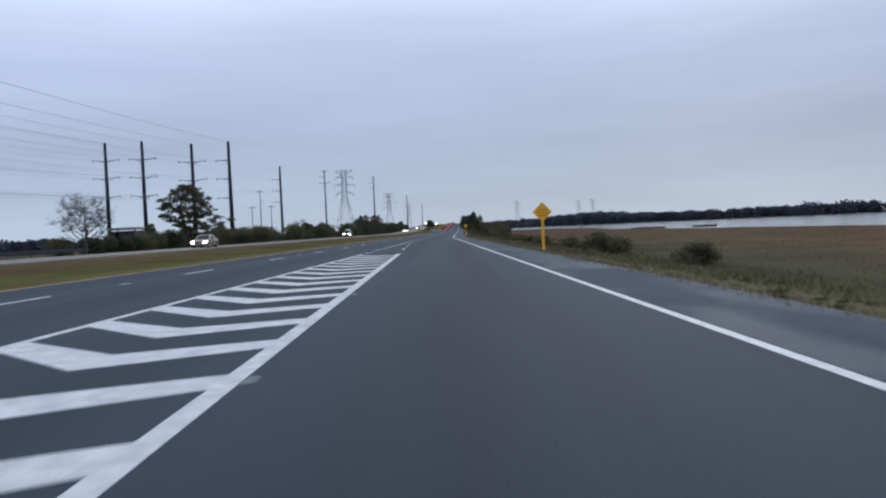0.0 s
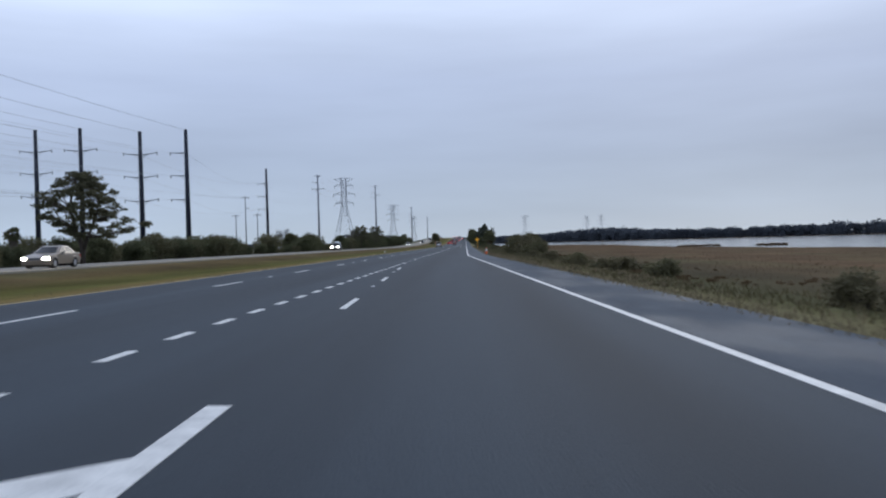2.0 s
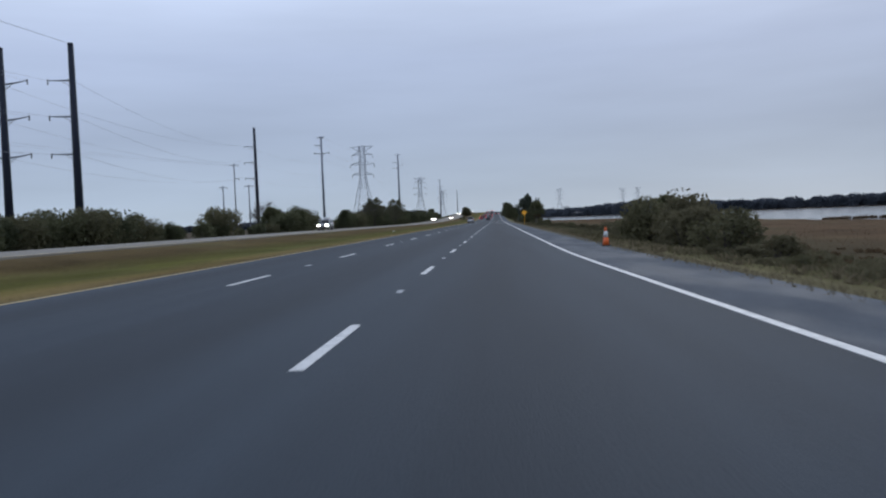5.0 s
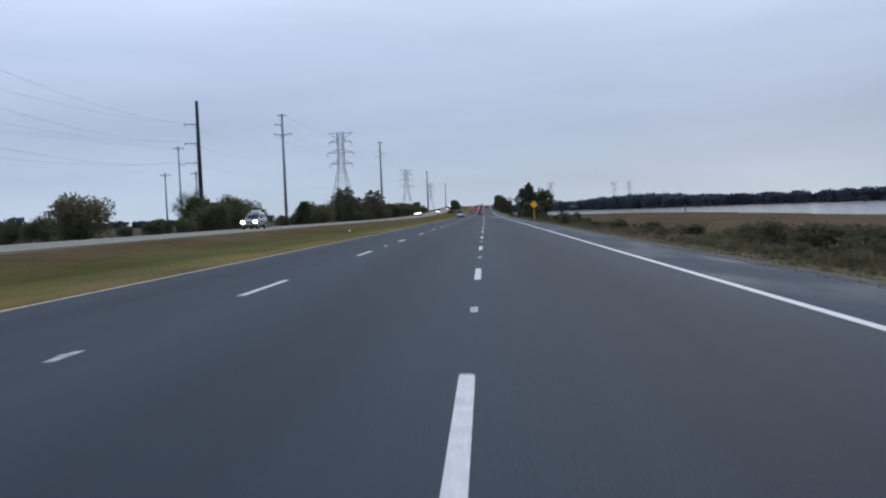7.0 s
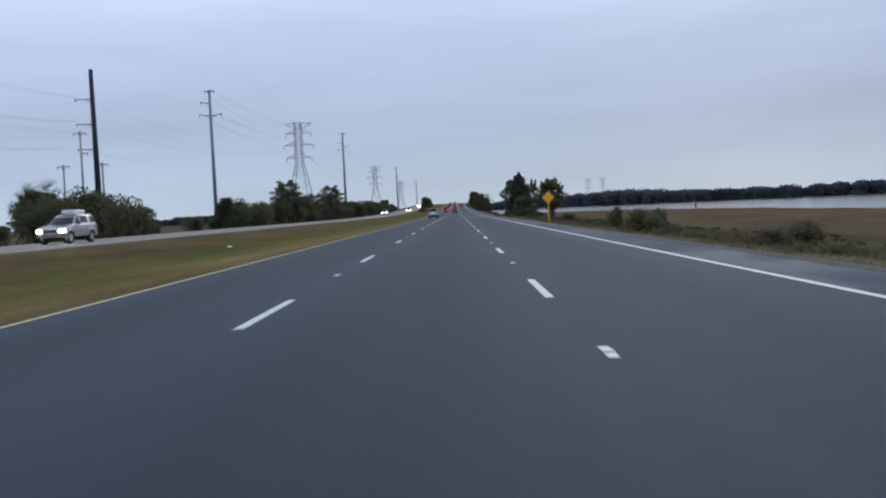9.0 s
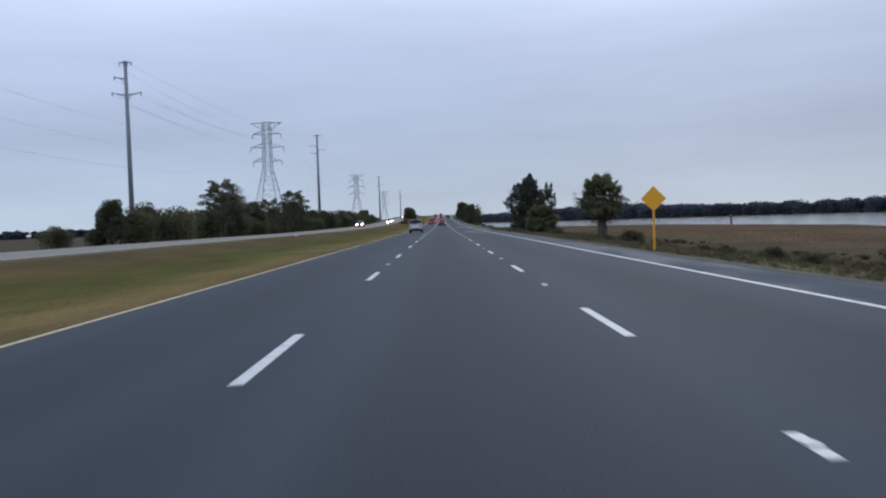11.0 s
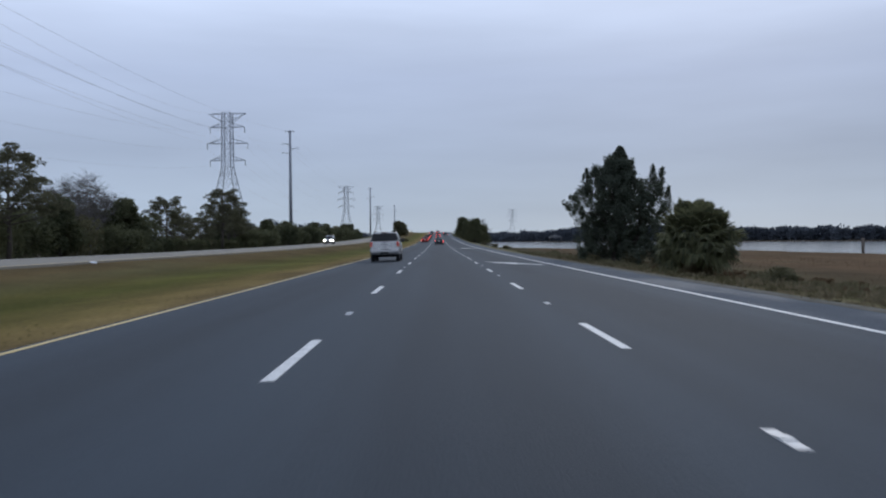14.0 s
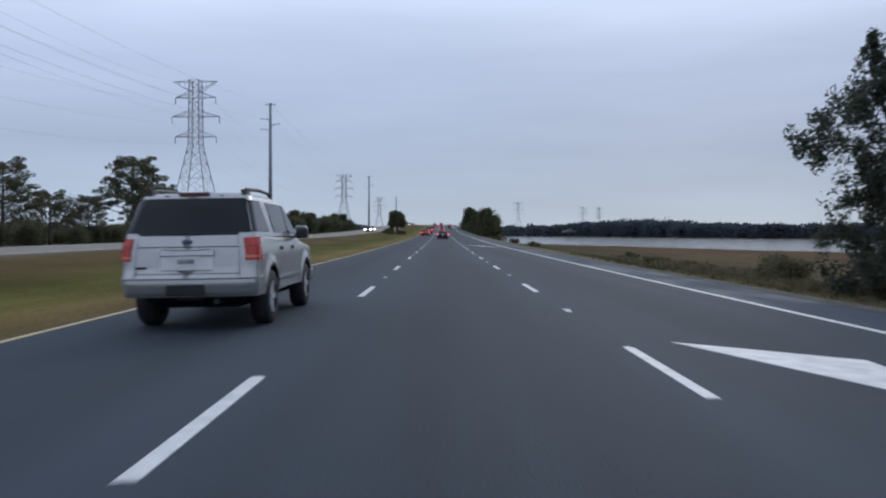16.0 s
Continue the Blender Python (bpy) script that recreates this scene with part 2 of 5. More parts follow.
def wheel_tracks(m, middle, pitch):
    """Oil-darkened lane middles between polished wheel tracks, broken up along the road."""
    n, l = m.node_tree.nodes, m.node_tree.links
    p = n["Principled BSDF"]
    src = p.inputs["Base Color"].links[0].from_socket
    co, sep = n.new("ShaderNodeTexCoord"), n.new("ShaderNodeSeparateXYZ")
    l.new(co.outputs["Object"], sep.inputs[0])
    ph, cs = n.new("ShaderNodeMath"), n.new("ShaderNodeMath")
    ph.operation, ph.inputs[1].default_value, ph.inputs[2].default_value = "MULTIPLY_ADD", 2 * math.pi / pitch, -2 * math.pi * middle / pitch
    l.new(sep.outputs["X"], ph.inputs[0])
    cs.operation = "COSINE"
    l.new(ph.outputs[0], cs.inputs[0])
    mp, nz, ad = n.new("ShaderNodeMapping"), n.new("ShaderNodeTexNoise"), n.new("ShaderNodeMath")
    mp.inputs["Scale"].default_value = (0.9, 0.05, 1)
    nz.inputs["Scale"].default_value, nz.inputs["Detail"].default_value = 1.3, 4
    l.new(co.outputs["Object"], mp.inputs[0])
    l.new(mp.outputs[0], nz.inputs["Vector"])
    ad.operation, ad.inputs[1].default_value = "MULTIPLY_ADD", 2.6
    l.new(nz.outputs[0], ad.inputs[0])
    l.new(cs.outputs[0], ad.inputs[2])
    rg, mx = n.new("ShaderNodeMapRange"), n.new("ShaderNodeMixRGB")
    rg.inputs[1].default_value, rg.inputs[2].default_value, rg.inputs[3].default_value, rg.inputs[4].default_value = 0.2, 2.5, 1.10, 0.74
    l.new(ad.outputs[0], rg.inputs[0])
    mx.blend_type, mx.inputs[0].default_value = "MULTIPLY", 1
    l.new(src, mx.inputs[1])
    l.new(rg.outputs[0], mx.inputs[2])
    l.new(mx.outputs[0], p.inputs["Base Color"])


wheel_tracks(M_ASPHALT, -6.01, 3.72)


def ground_material():
    m = bpy.data.materials.new("grass_and_marsh")
    m.use_nodes = True
    n, l = m.node_tree.nodes, m.node_tree.links
    p = n["Principled BSDF"]
    at, co = n.new("ShaderNodeAttribute"), n.new("ShaderNodeTexCoord")
    at.attribute_name = "cross"
    mp = n.new("ShaderNodeMapping")
    mp.inputs["Scale"].default_value = (0.5, 0.12, 1)
    n1, n2, n3 = n.new("ShaderNodeTexNoise"), n.new("ShaderNodeTexNoise"), n.new("ShaderNodeTexNoise")
    for q, s, d in ((n1, 0.9, 5), (n2, 0.35, 6), (n3, 9.0, 4)):
        q.inputs["Scale"].default_value, q.inputs["Detail"].default_value = s, d
    l.new(co.outputs["Object"], mp.inputs[0])
    l.new(mp.outputs[0], n1.inputs["Vector"])
    l.new(mp.outputs[0], n2.inputs["Vector"])
    l.new(co.outputs["Object"], n3.inputs["Vector"])
    wob = n.new("ShaderNodeMath")
    wob.operation, wob.inputs[1].default_value = "MULTIPLY_ADD", 3.0
    l.new(n1.outputs[0], wob.inputs[0])
    sub = n.new("ShaderNodeMath")
    sub.operation, sub.inputs[1].default_value = "SUBTRACT", 1.5
    l.new(at.outputs["Fac"], sub.inputs[0])
    l.new(sub.outputs[0], wob.inputs[2])
    rg = n.new("ShaderNodeMapRange")
    rg.inputs[1].default_value, rg.inputs[2].default_value = -60.0, 40.0
    l.new(wob.outputs[0], rg.inputs[0])
    ramp = n.new("ShaderNodeValToRGB")
    stops = ((-60, (0.10, 0.08, 0.055)), (-46, (0.08, 0.075, 0.045)), (-35, (0.09, 0.085, 0.045)), (-25, (0.125, 0.092, 0.045)), (-21, (0.120, 0.084, 0.036)),
             (-18.5, (0.102, 0.088, 0.026)), (-16.4, (0.108, 0.104, 0.026)), (-14.2, (0.150, 0.122, 0.040)), (-13.0, (0.215, 0.155, 0.060)), (-12, (0.165, 0.118, 0.052)), (2.0, (0.16, 0.14, 0.085)), (3.0, (0.185, 0.16, 0.08)),
             (4.0, (0.112, 0.102, 0.045)), (5.5, (0.080, 0.076, 0.036)), (10.5, (0.082, 0.068, 0.038)), (22, (0.130, 0.082, 0.045)), (40, (0.128, 0.082, 0.046)))
    for i, (x, c) in enumerate(stops):
        e = ramp.color_ramp.elements[i] if i < 2 else ramp.color_ramp.elements.new((x + 60) / 100)
        e.position, e.color = (x + 60) / 100, (*c, 1)
    l.new(rg.outputs[0], ramp.inputs[0])
    hs, mr = n.new("ShaderNodeMixRGB"), n.new("ShaderNodeMapRange")
    hs.blend_type, hs.inputs[0].default_value = "MULTIPLY", 1.0
    mr.inputs[1].default_value, mr.inputs[2].default_value, mr.inputs[3].default_value, mr.inputs[4].default_value = 0.3, 0.7, 0.52, 1.45
    mm = n.new("ShaderNodeMath")
    mm.operation = "MULTIPLY_ADD"
    mm.inputs[1].default_value = 0.5
    hf = n.new("ShaderNodeMath")
    hf.operation, hf.inputs[1].default_value = "MULTIPLY", 0.5
    l.new(n3.outputs[0], hf.inputs[0])
    l.new(n2.outputs[0], mm.inputs[0])
    l.new(hf.outputs[0], mm.inputs[2])
    l.new(mm.outputs[0], mr.inputs[0])
    pr, pm = n.new("ShaderNodeMapRange"), n.new("ShaderNodeMixRGB")
    pr.inputs[1].default_value, pr.inputs[2].default_value, pr.inputs[3].default_value, pr.inputs[4].default_value = 0.50, 0.68, 0.0, 0.45
    pm.inputs[2].default_value = (0.062, 0.070, 0.032, 1)
    l.new(n2.outputs[0], pr.inputs[0])
    l.new(pr.outputs[0], pm.inputs[0])
    l.new(ramp.outputs[0], pm.inputs[1])
    l.new(pm.outputs[0], hs.inputs[1])
    l.new(mr.outputs[0], hs.inputs[2])
    n4, m4, r4, h4 = n.new("ShaderNodeTexNoise"), n.new("ShaderNodeMapping"), n.new("ShaderNodeMapRange"), n.new("ShaderNodeMixRGB")
    m4.inputs["Scale"].default_value = (1.0, 0.45, 1)
    n4.inputs["Scale"].default_value, n4.inputs["Detail"].default_value, n4.inputs["Roughness"].default_value = 0.22, 5, 0.65
    r4.inputs[1].default_value, r4.inputs[2].default_value, r4.inputs[3].default_value, r4.inputs[4].default_value = 0.34, 0.66, 0.70, 1.14
    l.new(co.outputs["Object"], m4.inputs[0])
    l.new(m4.outputs[0], n4.inputs["Vector"])
    l.new(n4.outputs[0], r4.inputs[0])
    h4.blend_type, h4.inputs[0].default_value = "MULTIPLY", 1.0
    l.new(hs.outputs[0], h4.inputs[1])
    l.new(r4.outputs[0], h4.inputs[2])
    l.new(h4.outputs[0], p.inputs["Base Color"])
    p.inputs["Roughness"].default_value, p.inputs["Specular IOR Level"].default_value = 0.95, 0.02
    bp = n.new("ShaderNodeBump")
    bp.inputs["Strength"].default_value, bp.inputs["Distance"].default_value = 0.3, 0.08
    l.new(n3.outputs[0], bp.inputs["Height"])
    l.new(bp.outputs[0], p.inputs["Normal"])
    return m


def water_material():
    m = bpy.data.materials.new("tidal_water")
    m.use_nodes = True
    n, l = m.node_tree.nodes, m.node_tree.links
    p = n["Principled BSDF"]
    p.inputs["Base Color"].default_value, p.inputs["Roughness"].default_value = (0.055, 0.065, 0.075, 1), 0.10
    p.inputs["IOR"].default_value = 1.33
    co, mp, nz, bp = n.new("ShaderNodeTexCoord"), n.new("ShaderNodeMapping"), n.new("ShaderNodeTexNoise"), n.new("ShaderNodeBump")
    mp.inputs["Scale"].default_value = (0.5, 1.0, 1)
    nz.inputs["Scale"].default_value, nz.inputs["Detail"].default_value = 1.6, 4
    bp.inputs["Strength"].default_value, bp.inputs["Distance"].default_value = 0.25, 0.02
    l.new(co.outputs["Object"], mp.inputs[0])
    l.new(mp.outputs[0], nz.inputs["Vector"])
    l.new(nz.outputs[0], bp.inputs["Height"])
    l.new(bp.outputs[0], p.inputs["Normal"])
    return m


# ---- mesh helpers ----
class Geo:
    """Collects vertices and faces for one mesh."""
    def __init__(self):
        self.v, self.f, self.big = [], [], []

    def face(self, pts):
        i = len(self.v)
        self.v += [tuple(p) for p in pts]
        self.f.append(tuple(range(i, i + len(pts))))
        return self

    def box(self, x0, x1, y0, y1, z0, z1, m=None):
        i = len(self.v)
        c = [(x, y, z) for z in (z0, z1) for x, y in ((x0, y0), (x1, y0), (x1, y1), (x0, y1))]
        self.v += [tuple(m @ Vector(p)) for p in c] if m else c
        self.f += [tuple(i + k for k in q) for q in ((3, 2, 1, 0), (4, 5, 6, 7), (0, 1, 5, 4), (1, 2, 6, 5), (2, 3, 7, 6), (3, 0, 4, 7))]
        return self

    def tube(self, pts, radii, sides=8, caps=True):
        """A tapered tube along points."""
        start = len(self.v)
        pts = [Vector(p) for p in pts]
        for k, p in enumerate(pts):
            d = (pts[min(k + 1, len(pts) - 1)] - pts[max(k - 1, 0)]).normalized()
            a = d.orthogonal().normalized() if abs(d.z) < 0.9 else (Vector((1, 0, 0)) - d * d.x).normalized()
            b = d.cross(a)
            r = radii[k] if isinstance(radii, (list, tuple)) else radii
            for s in range(sides):
                t = 2 * math.pi * s / sides
                self.v.append(tuple(p + (a * math.cos(t) + b * math.sin(t)) * r))
        for k in range(len(pts) - 1):
            for s in range(sides):
                i, j = start + k * sides + s, start + k * sides + (s + 1) % sides
                self.f.append((i, j, j + sides, i + sides))
        if caps:
            self.f.append(tuple(start + s for s in reversed(range(sides))))
            self.f.append(tuple(start + (len(pts) - 1) * sides + s for s in range(sides)))
        return self

    def bar(self, a, b, w):
        """A square bar between two points."""
        return self.tube([a, b], w * 0.7, 4)

    def prism(self, poly, axis_points):
        """A polygon (list of 2-tuples) carried to 3D by a function at two depths, closed."""
        f0, f1 = axis_points
        n, i = len(poly), len(self.v)
        self.v += [tuple(f0(*p)) for p in poly] + [tuple(f1(*p)) for p in poly]
        self.f.append(tuple(i + k for k in range(n)))
        self.f.append(tuple(i + n + k for k in reversed(range(n))))
        for k in range(n):
            j = (k + 1) % n
            self.f.append((i + j, i + k, i + n + k, i + n + j))
        return self

    def leaves(self, centre, radius, count, size, rng, squash=(1, 1, 1), droop=0.0, slim=0.45, hollow=0.4):
        """A clump of small pointed leaves, each a folded diamond."""
        u = rng.normal(size=(count, 3))
        u /= np.linalg.norm(u, axis=1)[:, None]
        rad = radius * (hollow + (1 - hollow) * rng.random((count, 1)) ** 0.6)
        c = np.array(centre) + u * rad * np.array(squash)
        d = rng.normal(size=(count, 3)) + u * 0.8
        d[:, 2] -= droop
        d /= np.linalg.norm(d, axis=1)[:, None]
        e = np.cross(d, rng.normal(size=(count, 3)))
        e /= np.linalg.norm(e, axis=1)[:, None] + 1e-9
        s = size * (0.6 + 0.8 * rng.random((count, 1)))
        self.big.append(np.stack([c - d * s, c + e * s * slim, c + d * s, c - e * s * slim], 1))
        return self

    def mesh(self, name, material, smooth=False):
        me = bpy.data.meshes.new(name)
        if self.big:
            q = np.concatenate(self.big).reshape(-1, 3)
            base = len(self.v)
            verts = np.concatenate([np.array(self.v, float).reshape(-1, 3), q]) if base else q
            nq = len(q) // 4
            loops = [k for f in self.f for k in f]
            sizes = [len(f) for f in self.f] + [4] * nq
            loops = np.concatenate([np.array(loops, int), base + np.arange(nq * 4)])
            me.vertices.add(len(verts))
            me.vertices.foreach_set("co", verts.ravel())
            me.loops.add(len(loops))
            me.loops.foreach_set("vertex_index", loops)
            me.polygons.add(len(sizes))
            me.polygons.foreach_set("loop_start", np.concatenate([[0], np.cumsum(sizes)[:-1]]))
            me.update(calc_edges=True)
        else:
            me.from_pydata(self.v, [], self.f)
            me.update()
        me.materials.append(material)
        if smooth:
            me.polygons.foreach_set("use_smooth", [True] * len(me.polygons))
        return me


def part(name, geo, material, parent=None, label="", smooth=False, bevel=0.0):
    """Links a Geo or bmesh as one mesh object, under a thing or a part."""
    if isinstance(geo, Geo):
        me = geo.mesh(name, material, smooth)
    else:
        me = bpy.data.meshes.new(name)
        bmesh.ops.recalc_face_normals(geo, faces=geo.faces)
        geo.to_mesh(me)
        geo.free()
        me.materials.append(material)
        if smooth:
            me.polygons.foreach_set("use_smooth", [True] * len(me.polygons))
    ob = new(name, me)
    if parent:
        ob.parent = parent
    if bevel:
        mod = ob.modifiers.new("bevel", "BEVEL")
        mod.width, mod.segments, mod.limit_method, mod.angle_limit = bevel, 2, "ANGLE", radians(35)
    if label:
        tagged(ob, label)
    return ob


def thing(name, label, category, group="", kind="", at=None):
    ob = new(name)
    ob.empty_display_size = 0.2
    if at:
        ob.matrix_basis = at
    return tagged(ob, label, category, group, kind)


# ---- the lie of the land ----
TILT = math.tan(radians(1.15))


def edge_x(y):
    """Where the right edge line runs: the slip road closes in on the main road."""
    v = 4.57 - 0.0369 * y
    return 0.5 * (v + math.sqrt(v * v + 0.05))


def rise(y):
    """The road climbs towards a far bridge."""
    if y < 340:
        return 0.0
    if y < 690:
        return 0.00003 * (y - 340) ** 2
    return 3.675 + 0.021 * min(y - 690, 160)


def road_z(x, y):
    """The carriageway is crowned at the line between the two fast lanes."""
    return (-TILT * x if x > -7.87 else TILT * (x + 15.74)) + rise(y)


LAND = ((-3000, -0.5), (-400, -0.4), (-70, -0.5), (-50, 0.0), (-36, 0.30), (-34, 0.36), (-24, 0.36), (-21, 0.05), (-17.5, -0.12), (-14, -0.02), (-11.6, 0.055))
LAND_R = ((2.25, -0.10), (2.7, -0.10), (4.4, -0.22), (6.5, -0.5), (9.5, -0.72), (14, -0.76), (44, -0.8), (56, -1.05), (75, -2.2), (3000, -3.0))


def land_z(x, y):
    e = edge_x(y)
    if x < -11.55:
        lift = rise(y) * max(0.0, 1 - max(0.0, -36 - x) / 40)
        return float(np.interp(x, [a for a, _ in LAND], [b for _, b in LAND])) + lift
    if x > e + 2.25:
        c = x - e
        shore = 6 * math.sin(y * 0.021) + 5 * math.sin(y * 0.0083 + 1)
        near = min(1.0, max(0.0, (c - 5.5) / 5))
        inlet = 0.42 * min(max(0.0, y - 430), 115) * near
        c = c + inlet - (shore * (1 - min(1.0, inlet / 30)) if c > 16 else 0.0)
        if x - e > 16:
            c = max(16, c)
        base = float(np.interp(c, [a for a, _ in LAND_R], [b for _, b in LAND_R]))
        level = road_z(e + 2.25, y) - road_z(2.25, 0) - rise(y) if c < 9 else 0.0
        return base + level + rise(y) * max(0.0, 1 - max(0.0, x - e - 3.5) / 8)
    return road_z(x, y) - 0.14


def far_shore(t):
    """The wooded far shore of the water: x, y and height of the trees."""
    k = ((900, 120, 11), (560, 330, 11), (400, 520, 11), (300, 650, 10.5), (225, 780, 9.8), (172, 930, 12.5), (148, 1010, 17.0), (130, 1080, 16.5), (108, 1160, 14), (45, 1380, 14), (20, 1600, 13))
    u = t * (len(k) - 1)
    i = min(int(u), len(k) - 2)
    w = u - i
    return [k[i][j] * (1 - w) + k[i + 1][j] * w for j in range(3)]


def build_ground():
    xs = [-3000, -1200, -600, -400, -300, -220, -160, -120, -95, -78, -66, -57, -50, -44, -39, -36, -34, -29, -24, -22, -20, -18, -16, -14, -13.2, -12.4, -11.6]
    rel = [2.25, 2.6, 3.0, 3.5, 4.0, 4.6, 5.3, 6.0, 7.0, 8.2, 9.5, 11, 13, 16, 20, 25, 30, 35, 40, 44, 48, 52, 56, 60, 66, 75, 100, 160, 260, 420, 700, 1200, 3000]
    mid = [0.15, 0.5, 0.85]
    ys = [-400, -200, -120, -80] + list(np.arange(-60, 480, 4.0)) + list(np.arange(480, 900, 12.0)) + [950, 1050, 1200, 1400, 1800, 2500, 4000]
    g, cross = Geo(), []
    for y in ys:
        e = edge_x(y)
        row = [(x, x) for x in xs] + [(-11.8 + (e + 2.25 + 11.8) * k, -11.8 + 14.05 * k) for k in mid] + [(e + r, r) for r in rel]
        for x, c in row:
            z = land_z(x, y)
            if c < -11.9 or c > 2.3:
                z += 0.05 * noise.noise(Vector((x * 0.4, y * 0.12, 3))) + (0.10 * noise.noise(Vector((x * 0.12, y * 0.06, 7))) if c > 8 or c < -36 else 0)
            g.v.append((x, y, z))
            cross.append(c)
    n = len(xs) + len(mid) + len(rel)
    for j in range(len(ys) - 1):
        for i in range(n - 1):
            a = j * n + i
            g.f.append((a, a + 1, a + 1 + n, a + n))
    ob = part("ground", g, ground_material(), smooth=True)
    at = ob.data.attributes.new("cross", "FLOAT", "POINT")
    at.data.foreach_set("value", cross)
    return tagged(ob, "mown median, rough verge and brown tidal marsh beside the highway", "ground", kind="structure")


build_ground()
water = part("water", Geo().face([(7, -600, -1.0), (3500, -600, -1.0), (3500, 4500, -1.0), (7, 4500, -1.0)]), water_material())
tagged(water, "pale grey tidal river under an overcast sky", "water", kind="structure")


def strip(x_at, half, y0, y1, lift, thick, step=6.0, z_at=road_z):
    """A long flat strip that follows the road; x_at(y) is its middle."""
    g = Geo()
    ys = list(np.arange(y0, y1, step)) + [y1]
    for y in ys:
        x = x_at(y)
        a, b = (x - half, x + half) if not isinstance(half, tuple) else (x + half[0], x + half[1])
        g.v += [(a, y, z_at(a, y) + lift), (b, y, z_at(b, y) + lift), (b, y, z_at(b, y) + lift - thick), (a, y, z_at(a, y) + lift - thick)]
    for k in range(len(ys) - 1):
        i = 4 * k
        g.f += [(i, i + 1, i + 5, i + 4), (i + 1, i + 2, i + 6, i + 5), (i + 2, i + 3, i + 7, i + 6), (i + 3, i, i + 4, i + 7)]
    g.f += [(0, 3, 2, 1), (4 * len(ys) - 4, 4 * len(ys) - 3, 4 * len(ys) - 2, 4 * len(ys) - 1)]
    return g


# ---- roads ----
road = part("road", Geo(), M_ASPHALT)
gm = Geo()
ys = list(np.arange(-60, 900, 5.0)) + [1000, 1300]
for y in ys:
    e = edge_x(y)
    xs = [-11.68, -9.6, -7.87, -6.0, -4.15, -2.0, e + 0.12]
    gm.v += [(x, y, road_z(x, y)) for x in xs] + [(-11.70, y, road_z(-11.8, y) - 0.4), (e + 0.12, y, road_z(e, y) - 0.4)]
for k in range(len(ys) - 1):
    i = 9 * k
    gm.f += [(i + c, i + c + 1, i + c + 10, i + c + 9) for c in range(6)] + [(i + 7, i, i + 9, i + 16), (i + 6, i + 8, i + 17, i + 15)]
road.data = gm.mesh("road", M_ASPHALT)
tagged(road, "three-lane grey asphalt carriageway with white lane markings", "road", kind="structure")
shoulder = part("shoulder", strip(edge_x, (0.122, 2.28), -60, 1000, -0.004, 0.4, 5.0), M_SHOULDER)
tagged(shoulder, "pale damp asphalt hard shoulder along the verge", "shoulder", kind="structure")
g = Geo()
ys = list(np.arange(140, 420, 0.8))
for i, y in enumerate(ys):
    e = edge_x(y)
    u = min(1.0, (y - 140) / 25)
    wob = 0.16 * noise.noise(Vector((0.0, y * 0.45, 4.0))) + 0.10 * noise.noise(Vector((0.0, y * 1.9, 9.0)))
    a, b = e + 2.27 - 0.46 * u + wob * u, e + 2.5
    m = (a + b) / 2
    g.v += [(a, y, road_z(a, y) + 0.0005), (a + 0.06, y, road_z(a, y) + 0.018), (m, y, road_z(m, y) + 0.035), (b, y, road_z(b, y) - 0.06)]
for i in range(len(ys) - 1):
    k = 4 * i
    g.f += [(k + j, k + j + 1, k + j + 5, k + j + 4) for j in range(3)]
tagged(part("verge_edge", g, M_SOIL, smooth=True), "crumbled gravel and soil creeping over the shoulder's edge", "verge", kind="structure")
opposite = part("road_opposite", strip(lambda y: -29, (-4.6, 4.6), -300, 1300, 0.0, 0.3, 8.0, lambda x, y: 0.45 + rise(y)), M_OPPOSITE)
tagged(opposite, "pale asphalt carriageway for oncoming traffic beyond the median", "road", kind="structure")
part("edge_line", strip(lambda y: -24.9, 0.07, -300, 1300, 0.005, 0.01, 12.0, lambda x, y: 0.45 + rise(y)), M_YELLOW, opposite)
part("edge_line", strip(lambda y: -33.0, 0.07, -300, 1300, 0.005, 0.01, 12.0, lambda x, y: 0.45 + rise(y)), M_WHITE, opposite)
part("edge_line", strip(edge_x, 0.075, -60, 1000, 0.005, 0.012, 3.0), M_WHITE, road, "worn white edge line")
part("edge_line", strip(lambda y: -11.53, 0.05, -60, 1000, 0.005, 0.012, 8.0), M_YELLOW, road, "faded yellow edge line")


def on_road(x, y, turn=0.0):
    slope = math.atan((rise(y + 1) - rise(y - 1)) / 2)
    return Matrix.Translation((x, y, road_z(x, y))) @ Euler((slope, math.atan(TILT) if x > -7.87 else -math.atan(TILT), 0)).to_matrix().to_4x4() @ Matrix.Rotation(turn, 4, "Z")


def worn_bar(w, length):
    """A painted bar with slightly ragged ends."""
    g = Geo()
    n = 5
    rng = random.Random(5)
    top = [(-w / 2 + w * k / n, rng.uniform(-0.03, 0.03)) for k in range(n + 1)] + [(w / 2 - w * k / n, length + rng.uniform(-0.03, 0.03)) for k in range(n + 1)]
    return g.prism(top, (lambda a, b: (a, b, -0.006), lambda a, b: (a, b, 0.006)))


def paint(name, me, x, y, turn=0.0, label=""):
    ob = new(name, me)
    ob.parent = road
    ob.matrix_basis = on_road(x, y, turn)
    if label:
        tagged(ob, label)
    return ob


